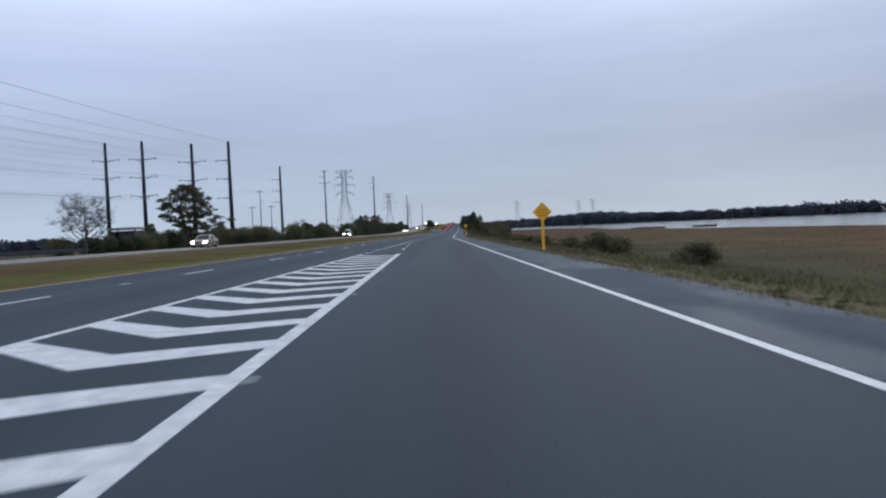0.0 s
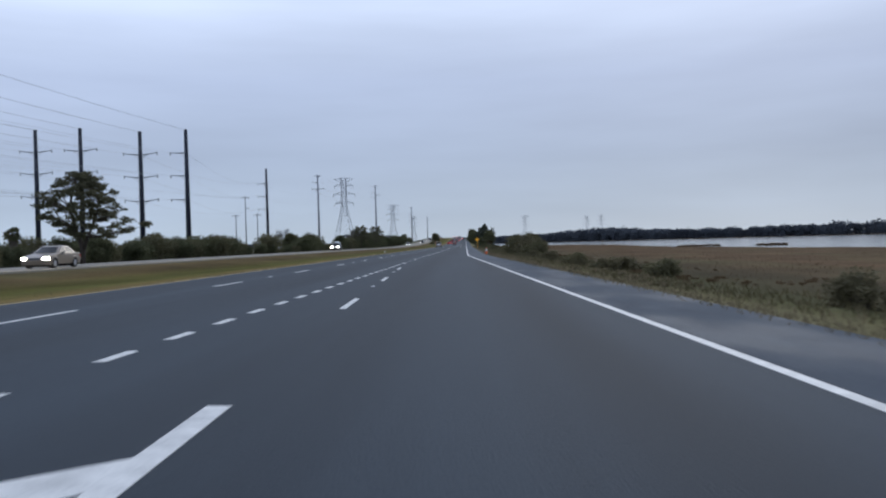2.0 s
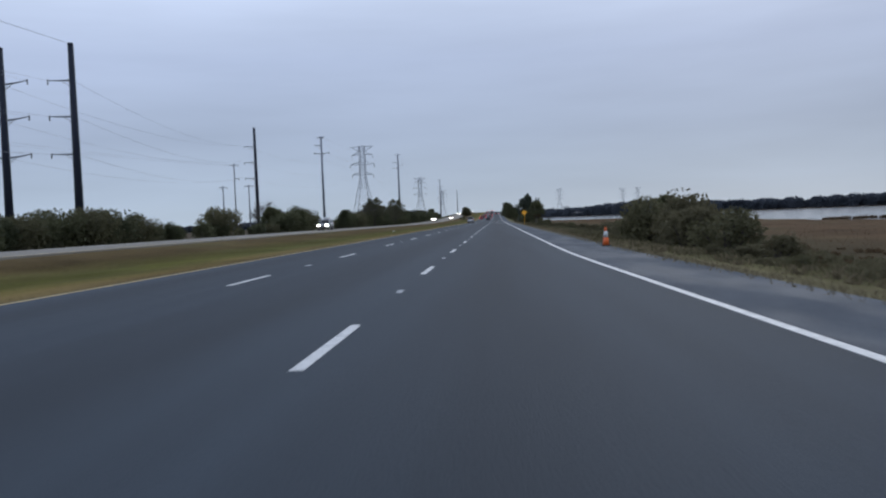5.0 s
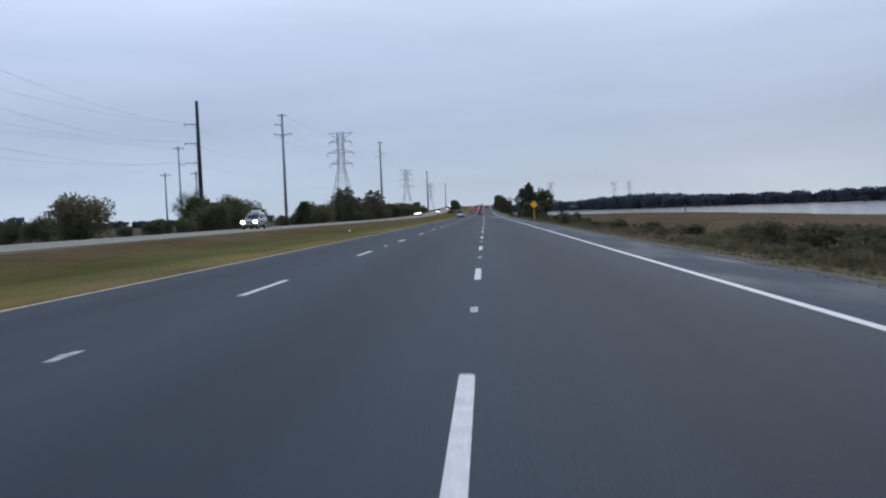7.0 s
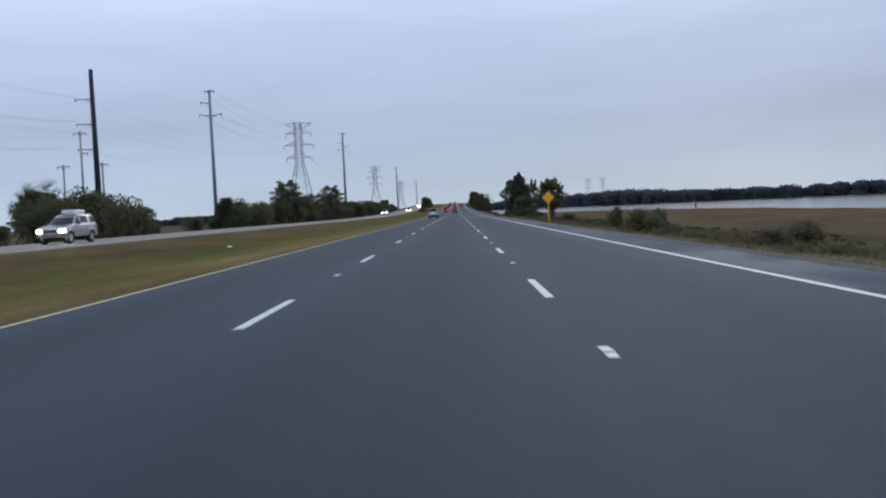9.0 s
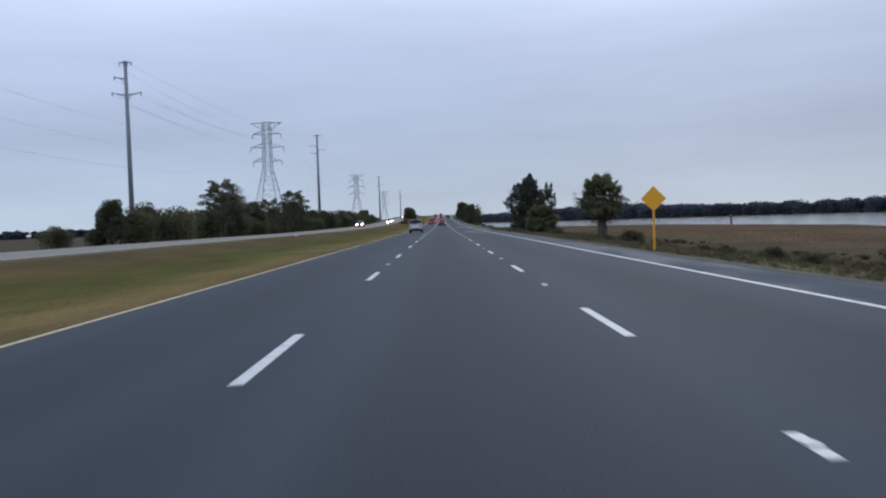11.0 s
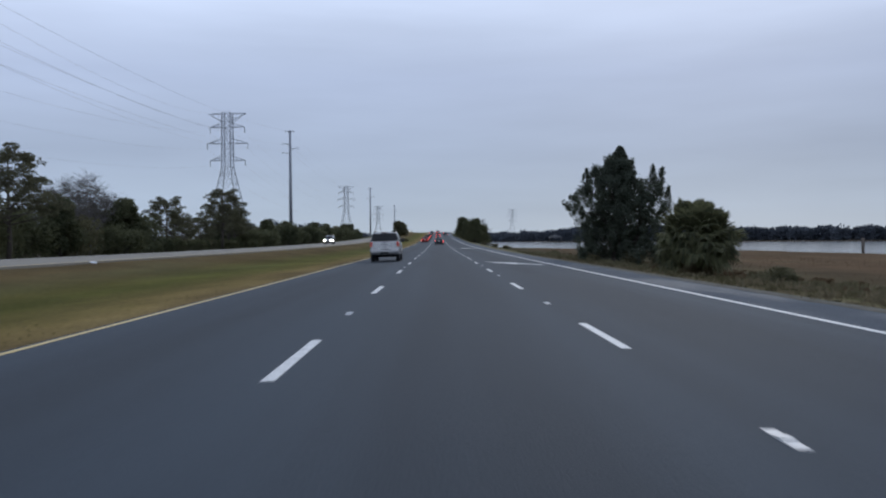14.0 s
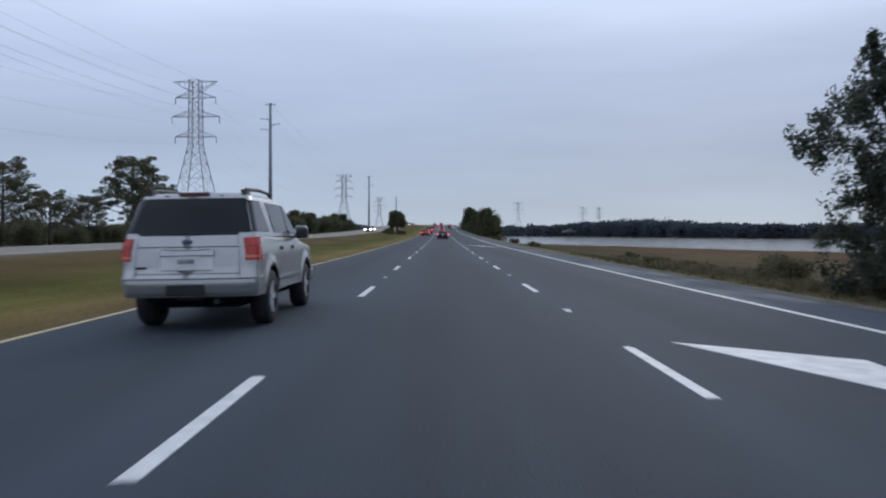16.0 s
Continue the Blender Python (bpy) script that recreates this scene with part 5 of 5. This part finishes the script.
def rim(o, ys):
    """Half of a rounded plan outline, from the middle of the rear to the middle of the front."""
    w, y0, y1, r, bow = o
    flat, yb, yf = w - r, y0 + bow, y1 - 2 * bow
    pts = [(flat * k / 5, y0 + bow * (k / 5) ** 2) for k in range(5)]
    pts += [(flat + r * math.sin(t), yb + r - r * math.cos(t)) for t in ARC]
    pts += [(w, min(max(y, yb + r), yf - r)) for y in ys]
    pts += [(flat + r * math.cos(t), yf - r + r * math.sin(t)) for t in ARC]
    return pts + [(flat * k / 5, y1 - 2 * bow * (k / 5) ** 2) for k in (4, 3, 2, 1, 0)]


def loft(rows):
    """A skin through closed rows of points, with a cap of its own over the last."""
    g, n = Geo(), len(rows[0])
    for row in rows:
        g.v += row
    for a in range(len(rows) - 1):
        for k in range(n):
            m = (k + 1) % n
            g.f.append((a * n + k, a * n + m, (a + 1) * n + m, (a + 1) * n + k))
    base, half = len(g.v), n // 2
    g.v += rows[-1]
    for k in range(half):
        a, b, c, d = k, k + 1, n - 1 - k - 1, n - 1 - k
        if b <= c:
            g.f.append((base + a, base + b, base + c, base + d) if b < c else (base + a, base + b, base + d))
    return g


def patch(o_at, stations, zs, off=0.008, deep=0.03):
    """A thin shell lying on a rounded plan: stations are (side, kind, value)."""
    g, cols = Geo(), len(stations)
    for d in (off, -deep):
        for z in zs:
            w, y0, y1, r, bow = o_at(z)
            flat, yb, yf = w - r, y0 + bow, y1 - 2 * bow
            for s, kind, v in stations:
                v = v(z) if callable(v) else v
                if kind == "x":
                    p, q = (flat * v, y0 + bow * v * v), (0, -1)
                elif kind == "t":
                    p, q = (flat + r * math.sin(v), yb + r - r * math.cos(v)), (math.sin(v), -math.cos(v))
                elif kind == "y":
                    p, q = (w, v), (1, 0)
                elif kind == "u":
                    p, q = (flat + r * math.cos(v), yf - r + r * math.sin(v)), (math.cos(v), math.sin(v))
                else:
                    p, q = (flat * v, y1 - 2 * bow * v * v), (0, 1)
                g.v.append((s * (p[0] + q[0] * d), p[1] + q[1] * d, z))
    n = len(zs) * cols
    for a in range(len(zs) - 1):
        for c in range(cols - 1):
            i = a * cols + c
            g.f += [(i, i + 1, i + 1 + cols, i + cols), (n + i + cols, n + i + 1 + cols, n + i + 1, n + i)]
    edge = list(range(cols)) + [cols * k + cols - 1 for k in range(1, len(zs))] + list(range(n - 2, n - cols - 1, -1)) + [cols * k for k in range(len(zs) - 2, 0, -1)]
    for a, b in zip(edge, edge[1:] + edge[:1]):
        g.f.append((a, b, n + b, n + a))
    return g


def steps(a, b, n):
    return [a + (b - a) * k / (n - 1) for k in range(n)]


def vehicle(spec, paint_mat, label, category, lit_rear=False, lit_front=False, detail=True, group="traffic"):
    """A car built rear at y = 0, front towards +y."""
    v = thing(category.replace(" ", "_"), label, category, group)
    hw, belt, roof, L = spec["width"] / 2, spec["belt"], spec["roof"], spec["length"]
    low, wr, ar = spec["sill"], spec["wheel_r"], spec["arch"]
    axles = (spec["rear_axle"], spec["front_axle"])

    def at(key, z):
        return float(np.interp(z, [a for a, _ in spec[key]], [b for _, b in spec[key]]))

    def body_plan(z):
        w = hw - 0.10 * max(0.0, 0.62 - z) - 0.35 * max(0.0, z - 0.88) ** 2
        return w, at("rear", z), at("front", z), 0.17, 0.05

    def cabin_plan(z):
        u = (z - belt) / (roof - belt)
        w = hw - 0.035 - spec["tumble"] * u - (0.10 * max(0.0, (u - 0.9) / 0.1) ** 2)
        return w, at("cabin_rear", z), at("cabin_front", z), 0.15, 0.05
    # lower body
    ys = steps(0.3, L - 0.45, 24)
    for c in axles:
        a0 = math.asin((low - wr) / ar)
        ys += [c + math.cos(a0 + (math.pi - 2 * a0) * k / 12) * ar for k in range(13)] + [c - ar - 0.07, c + ar + 0.07]
    ys.sort()
    rows = []
    for t in (0.0, 0.07, 0.14, 0.22, 0.3, 0.4, 0.5, 0.6, 0.7, 0.8, 0.88, 0.95, 1.0):
        half = []
        for k, (x, y) in enumerate(rim(body_plan(0.7), ys)):
            z0 = low
            for c in axles:
                if abs(y - c) < ar and x > hw * 0.7:
                    z0 = max(z0, wr + math.sqrt(max(0.0, ar * ar - (y - c) ** 2)))
            z1 = at("top", y)
            z = z0 + (z1 - z0) * t
            x, y = rim(body_plan(z), ys)[k]
            flare = 0.0
            for c in axles:
                d = math.hypot(y - c, z - wr)
                flare = max(flare, 0.028 * max(0.0, 1 - abs(d - ar - 0.02) / 0.10))
            x = x + flare * (1 if x > hw * 0.7 else 0) - (0.03 if t == 1.0 and x > 0.5 else 0)
            half.append((x, y, z))
        rows.append(half + [(-x, y, z) for x, y, z in reversed(half)])
    part("body", loft(rows), paint_mat, v, smooth=True)
    # cabin
    rows = []
    cys = steps(0.7, 2.6, 8)
    for z in [belt - 0.02] + steps(belt, roof - 0.06, 6) + [roof - 0.035, roof - 0.012, roof]:
        half = [(x, y, z) for x, y in rim(cabin_plan(z), cys)]
        rows.append(half + [(-x, y, z) for x, y, z in reversed(half)])
    part("cabin", loft(rows), paint_mat, v, smooth=True)
    for a, b, z0, z1 in spec["windows"]:
        zs = steps(z0, z1, 5)
        for s in (-1, 1):
            end = [(s, "y", lambda z, k=k: a(z) + (b(z) - a(z)) * k / 6) for k in range(7)]
            st = [(s, "t", t) for t in steps(0.9, 1.571, 5)] + end[1:] if spec["wrap"] and a(z0) < 0.5 else end
            part("side_window", patch(cabin_plan, st, zs), M_GLASS, v, smooth=False)
    g0, g1 = spec["rear_glass"]
    st = [(-1, "t", t) for t in steps(0.75 if spec["wrap"] else 0.1, 0.0, 5)] + [(1, "x", k) for k in steps(-1, 1, 11)] + [(1, "t", t) for t in steps(0.0, 0.75 if spec["wrap"] else 0.1, 5)]
    part("rear_window", patch(cabin_plan, st, steps(g0, g1, 5)), M_GLASS, v, "dark tinted glass")
    f0, f1 = spec["front_glass"]
    part("windscreen", patch(cabin_plan, [(1, "X", k) for k in steps(-0.98, 0.98, 9)], steps(f0, f1, 5)), M_GLASS, v, "dark tinted glass")
    for y, x in ((axles[0], 1), (axles[0], -1), (axles[1], 1), (axles[1], -1)):
        wheel(v, x * (hw - 0.115), y, wr, 0.25, x)
        part("wheel_well", Geo().box(x * (hw - 0.30) - 0.02, x * (hw - 0.30) + 0.02, y - ar, y + ar, low - 0.08, wr + ar + 0.02), M_RUBBER, v)
    part("underbody", Geo().box(-hw + 0.31, hw - 0.31, 0.45, L - 0.25, low - 0.16, low + 0.3), M_UNDER, v)
    for y in axles:
        part("axle", Geo().tube([(-hw + 0.2, y, wr), (-0.14, y, wr), (0, y, wr), (0.14, y, wr), (hw - 0.2, y, wr)], [0.05, 0.06, 0.14, 0.06, 0.05], 10), M_UNDER, v)
    # lamps
    tz0, tz1 = spec["tail"]
    for s in (-1, 1):
        st = [(s, "t", t) for t in [radians(8)] + ARC[1:]] + [(s, "y", y) for y in (0.30, 0.40)]
        lamp = part("tail_lamp", patch(body_plan, st, steps(tz0, tz1, 6), 0.02), M_TAIL if lit_rear else M_REDLENS, v, "red tail lamp")
        if detail:
            part("reversing_lens", patch(body_plan, st[:5], steps(tz0 + 0.03, tz0 + 0.065, 3), 0.024, 0.0), M_AMBER, lamp)
            part("lens_divider", patch(body_plan, st, steps(tz1 - 0.115, tz1 - 0.105, 2), 0.023, 0.0), M_DARKRED, lamp)
        hz0, hz1 = spec["head"]
        st = [(s, "u", t) for t in steps(0.5, 1.571, 5)] + [(s, "X", k) for k in steps(1.0, 0.74, 4)]
        part("headlamp", patch(body_plan, st, steps(hz0, hz1, 4), 0.012), M_HEAD if lit_front else M_CLEARLAMP, v, "headlamp")
        mb = part("door_mirror", Geo().box(s * (hw + 0.01), s * (hw + 0.2), spec["mirror"] - 0.09, spec["mirror"] + 0.05, belt - 0.06, belt + 0.12), M_TRIM, v, "dark door mirror", bevel=0.035)
        part("mirror_arm", Geo().box(s * (hw - 0.08), s * (hw + 0.03), spec["mirror"] - 0.03, spec["mirror"] + 0.03, belt - 0.05, belt + 0.0), M_TRIM, mb)
    part("grille", patch(body_plan, [(1, "X", k) for k in steps(-0.55, 0.55, 5)], steps(spec["head"][0] - 0.02, spec["head"][1] - 0.02, 3), 0.012), M_TRIM, v)
    b0, b1 = spec["bumper"]
    reach = axles[0] - ar - 0.02
    st = [(-1, "y", y) for y in steps(reach, 0.3, 3)] + [(-1, "t", t) for t in reversed(ARC)] + [(1, "x", k) for k in steps(-1, 1, 9)][1:-1] + [(1, "t", t) for t in ARC] + [(1, "y", y) for y in steps(0.3, reach, 3)]
    bump = part("rear_bumper", patch(body_plan, st, steps(b0, b1, 6), 0.006), paint_mat, v, bevel=0.03)
    part("front_bumper", patch(body_plan, [(-1, "u", t) for t in ARC] + [(1, "X", k) for k in steps(-1, 1, 7)][1:-1] + [(1, "u", t) for t in reversed(ARC)], steps(b0 - 0.08, b1 - 0.08, 4), 0.06), paint_mat, v, bevel=0.03)
    pz = spec["plate_z"]
    py = at("rear", pz + 0.07) - 0.03
    plate = part("number_plate", Geo().box(-0.155, 0.155, py, py + 0.05, pz, pz + 0.15), M_PLATE, v, "white number plate")
    for k in range(5):
        part("plate_bar", Geo().box(-0.10 + 0.043 * k, -0.075 + 0.043 * k, py - 0.004, py + 0.002, pz + 0.05, pz + 0.11), M_PLATEINK, plate)
    if detail:
        def strip_at(name, z0, z1, x, off, mt, lab="", bevel=0.0, deep=0.03):
            return part(name, patch(body_plan, [(1, "x", k) for k in steps(-x, x, 9)], steps(z0, z1, 3), off, deep), mt, v, lab, bevel=bevel)
        strip_at("bumper_gap", b1 + 0.018, b1 + 0.06, 0.92, 0.012, M_RUBBER)
        strip_at("tailgate_seam", 1.075, 1.088, 0.925, 0.003, M_TRIM)
        strip_at("plate_recess", 0.79, 0.985, 0.47, 0.02, M_PLATE, "pale plate recess")
        strip_at("garnish_shadow", 0.965, 0.995, 0.47, 0.022, M_TRIM)
        strip_at("plate_garnish", 0.99, 1.05, 0.47, 0.045, M_RIM, "pale garnish bar", 0.014)
        strip_at("glass_seam", belt + 0.025, belt + 0.045, 0.96, 0.004, M_TRIM)
        for s in (-1, 1):
            part("tailgate_edge", patch(body_plan, [(s, "x", 0.925), (s, "x", 0.935)], steps(b1, belt - 0.01, 5), 0.003), M_TRIM, v)
        bm = bmesh.new()
        bmesh.ops.create_uvsphere(bm, u_segments=20, v_segments=8, radius=1.0, matrix=Matrix.Translation((0, at("rear", 1.15) - 0.006, 1.15)) @ Matrix.Diagonal((0.072, 0.016, 0.032, 1)))
        part("badge", bm, M_PLATEINK, v, "dark oval badge", smooth=True)
        part("tow_hitch", Geo().box(-0.24, 0.24, -0.062, 0.2, b0 - 0.05, b0 + 0.085), M_RUBBER, v, bevel=0.01)
        part("valance", Geo().box(-0.56, 0.56, 0.16, 0.24, low - 0.06, b0 + 0.04), M_UNDER, v, bevel=0.02)
        hy = at("cabin_rear", roof - 0.03)
        part("high_brake_lamp", Geo().box(-0.2, 0.2, hy - 0.03, hy + 0.1, roof - 0.045, roof + 0.008), M_DARKRED, v, "unlit dark red high brake lamp", bevel=0.012)
        part("model_badge", Geo().box(-0.66, -0.52, at("rear", 0.82) - 0.004 + 0.02, at("rear", 0.82) + 0.06, 0.81, 0.835), M_TRIM, v)
        part("exhaust", Geo().tube([(0.35, 0.1, 0.38), (0.35, 0.8, 0.38)], 0.035, 10), M_TRIM, v)
        part("spare_wheel", Geo().tube([(0, 0.45, 0.40), (0, 0.45, 0.58)], [0.34, 0.34], 20), M_RUBBER, v)
        for s in (-1, 1):
            part("wiper_mount", Geo().box(s * 0.36 - 0.02, s * 0.36 + 0.02, hy - 0.012, hy + 0.04, roof - 0.075, roof - 0.03), M_TRIM, v)
            g = Geo().tube([(s * 0.62, 0.62, roof - 0.02), (s * 0.62, 0.72, roof + 0.05), (s * 0.62, 1.5, roof + 0.075), (s * 0.61, 2.2, roof + 0.06), (s * 0.61, 2.38, roof - 0.03)], 0.026, 8)
            g.box(s * 0.62 - 0.035, s * 0.62 + 0.035, 0.58, 0.82, roof - 0.03, roof + 0.045)
            part("roof_rail", g, M_TRIM, v, "black roof rail")
            part("rub_strip", patch(body_plan, [(s, "y", y) for y in steps(1.58, 3.40, 4)], steps(0.58, 0.63, 2), 0.014), paint_mat, v)
            part("lower_seam", patch(body_plan, [(s, "y", y) for y in steps(1.58, 3.40, 4)], steps(0.568, 0.578, 2), 0.006), M_TRIM, v)
            for y in (1.72, 2.62):
                part("door_handle", Geo().box(s * (hw - 0.05), s * (hw + 0.012), y, y + 0.17, 1.0, 1.065), M_TRIM, v, "dark door handle", bevel=0.02)
            for y in (1.60, 2.50, 3.36):
                part("door_seam", patch(body_plan, [(s, "y", y), (s, "y", y + 0.008)], steps(0.64, belt - 0.03, 3), 0.002), M_TRIM, v)
            for y in (1.42, 2.44):
                part("window_pillar", patch(cabin_plan, [(s, "y", y), (s, "y", y + 0.10)], steps(belt + 0.04, roof - 0.11, 3), 0.004), M_TRIM, v)
    return v


SUV = dict(length=4.8, width=1.77, belt=1.22, roof=1.79, tumble=0.15, sill=0.44, wheel_r=0.37, arch=0.455, rear_axle=1.05, front_axle=3.94, wrap=True,
           rear=[(0.42, 0.07), (0.50, 0.0), (0.60, -0.025), (0.685, -0.015), (0.705, 0.035), (0.80, 0.045), (1.10, 0.085), (1.22, 0.11)], front=[(0.42, 4.70), (0.6, 4.80), (0.85, 4.78), (1.0, 4.68), (1.22, 4.5)],
           top=[(0.0, 1.225), (3.30, 1.20), (3.45, 1.13), (4.55, 1.02), (4.72, 0.90), (4.8, 0.84)],
           cabin_rear=[(1.16, 0.12), (1.22, 0.13), (1.70, 0.36), (1.79, 0.52)], cabin_front=[(1.16, 3.42), (1.70, 2.66), (1.79, 2.3)],
           windows=[(lambda z: 0.35 + (z - 1.27) * 0.5, lambda z: 1.16 - (z - 1.27) * 0.45, 1.27, 1.69), (lambda z: 1.50 - (z - 1.27) * 0.25, lambda z: 2.42, 1.26, 1.68), (lambda z: 2.54, lambda z: 3.20 - (z - 1.26) * 1.35, 1.25, 1.67)],
           rear_glass=(1.265, 1.715), front_glass=(1.20, 1.72), tail=(0.905, 1.195), head=(0.72, 0.90), mirror=3.02, bumper=(0.52, 0.685), plate_z=0.815)
SEDAN = dict(length=4.75, width=1.80, belt=0.95, roof=1.45, tumble=0.20, sill=0.27, wheel_r=0.32, arch=0.38, rear_axle=1.05, front_axle=3.78, wrap=False,
             rear=[(0.25, 0.10), (0.5, 0.02), (0.75, 0.04), (0.96, 0.12)], front=[(0.25, 4.64), (0.5, 4.75), (0.7, 4.70), (0.95, 4.45)],
             top=[(0.0, 0.94), (0.7, 0.97), (3.3, 0.95), (3.45, 0.91), (4.45, 0.78), (4.75, 0.64)],
             cabin_rear=[(0.89, 0.55), (0.95, 0.62), (1.38, 1.30), (1.45, 1.6)], cabin_front=[(0.89, 3.48), (0.95, 3.40), (1.38, 2.66), (1.45, 2.35)],
             windows=[(lambda z: 1.10 + (z - 1.0) * 1.25, lambda z: 2.08, 1.0, 1.36), (lambda z: 2.16, lambda z: 3.05 - (z - 1.0) * 1.5, 1.0, 1.36)],
             rear_glass=(0.99, 1.38), front_glass=(0.98, 1.38), tail=(0.70, 0.88), head=(0.56, 0.70), mirror=2.95, bumper=(0.34, 0.56), plate_z=0.66)

rear_y = 326.55
suv = vehicle(SUV, M_SILVER, "silver sport-utility car with dark tinted glass in the fast lane", "sport utility car")
suv.matrix_basis = on_road(-9.53, rear_y) @ Matrix.Identity(4)


def queue(spec, mt, label, x, y, category, ahead=True, src=None):
    v = src or vehicle(spec, mt, label, category, lit_rear=ahead, lit_front=not ahead, detail=False, group="cars ahead" if ahead else "oncoming cars")
    m = on_road(x, y) if ahead else Matrix.Translation((x, y, 0.45 + rise(y))) @ Matrix.Rotation(math.pi, 4, "Z")
    if src:
        return copy_thing(src, m)
    v.matrix_basis = m
    return v


a1 = queue(SEDAN, M_DARKPAINT, "dark saloon car with its brake lamps lit in the queue ahead", -5.95, 452, "saloon car")
a2 = queue(SUV, M_DARKPAINT, "dark sport-utility car with lit brake lamps far ahead", -9.5, 540, "sport utility car")
a3 = queue(SEDAN, M_REDPAINT, "red saloon car with lit brake lamps far ahead", -9.6, 500, "saloon car")
for src, x, y in ((a1, -6.0, 585), (a3, -9.5, 600), (a2, -6.0, 640), (a1, -9.6, 655), (a2, -2.2, 690), (a3, -6.1, 700), (a1, -9.5, 725), (a2, -6.0, 760), (a1, -9.6, 790), (a3, -6.0, 820)):
    queue(None, None, "", x, y, "", True, src)
o1 = queue(SEDAN, M_TANPAINT, "pale tan saloon car with headlamps lit coming the other way", -27.2, 95, "saloon car", False)
o2 = queue(SUV, M_SILVER, "grey sport-utility car with headlamps lit coming the other way", -28.6, 452, "sport utility car", False)
o3 = queue(SUV, M_SILVER, "silver sport-utility car with a roof box and headlamps lit", -29.6, 231, "sport utility car", False)
part("roof_box", Geo().box(-0.42, 0.42, 0.8, 2.3, 1.79, 2.08), M_PAINTWHITE, o3, "white roof box", bevel=0.08)
o4 = queue(SEDAN, M_DARKPAINT, "dark saloon car with headlamps lit coming the other way", -27.0, 560, "saloon car", False)
for src, x, y in ((o1, -29.4, 604), (o4, -27.0, 690), (o4, -30.6, 742), (o2, -27.2, 786), (o4, -30.6, 812), (o4, -27.2, 838), (o2, -30.4, 866), (o4, -27.0, 890), (o4, -30.5, 925), (o2, -27.2, 950)):
    queue(None, None, "", x, y, "", False, src)
for x, y, s in ((-18.1, 223.2, 0.17), (-24.1, 319.5, 0.22)):
    bm = bmesh.new()
    bmesh.ops.create_icosphere(bm, subdivisions=2, radius=s)
    for q in bm.verts:
        q.co = Vector((q.co.x, q.co.y * 0.7, q.co.z * 0.35)) * (1 + 0.4 * noise.noise(q.co * 6))
    lt = part("litter", bm, M_PAINTWHITE)
    lt.matrix_basis = Matrix.Translation((x, y, land_z(x, y) + s * 0.2))
    tagged(lt, "crumpled pale paper litter lying in the median grass", "litter", "litter")
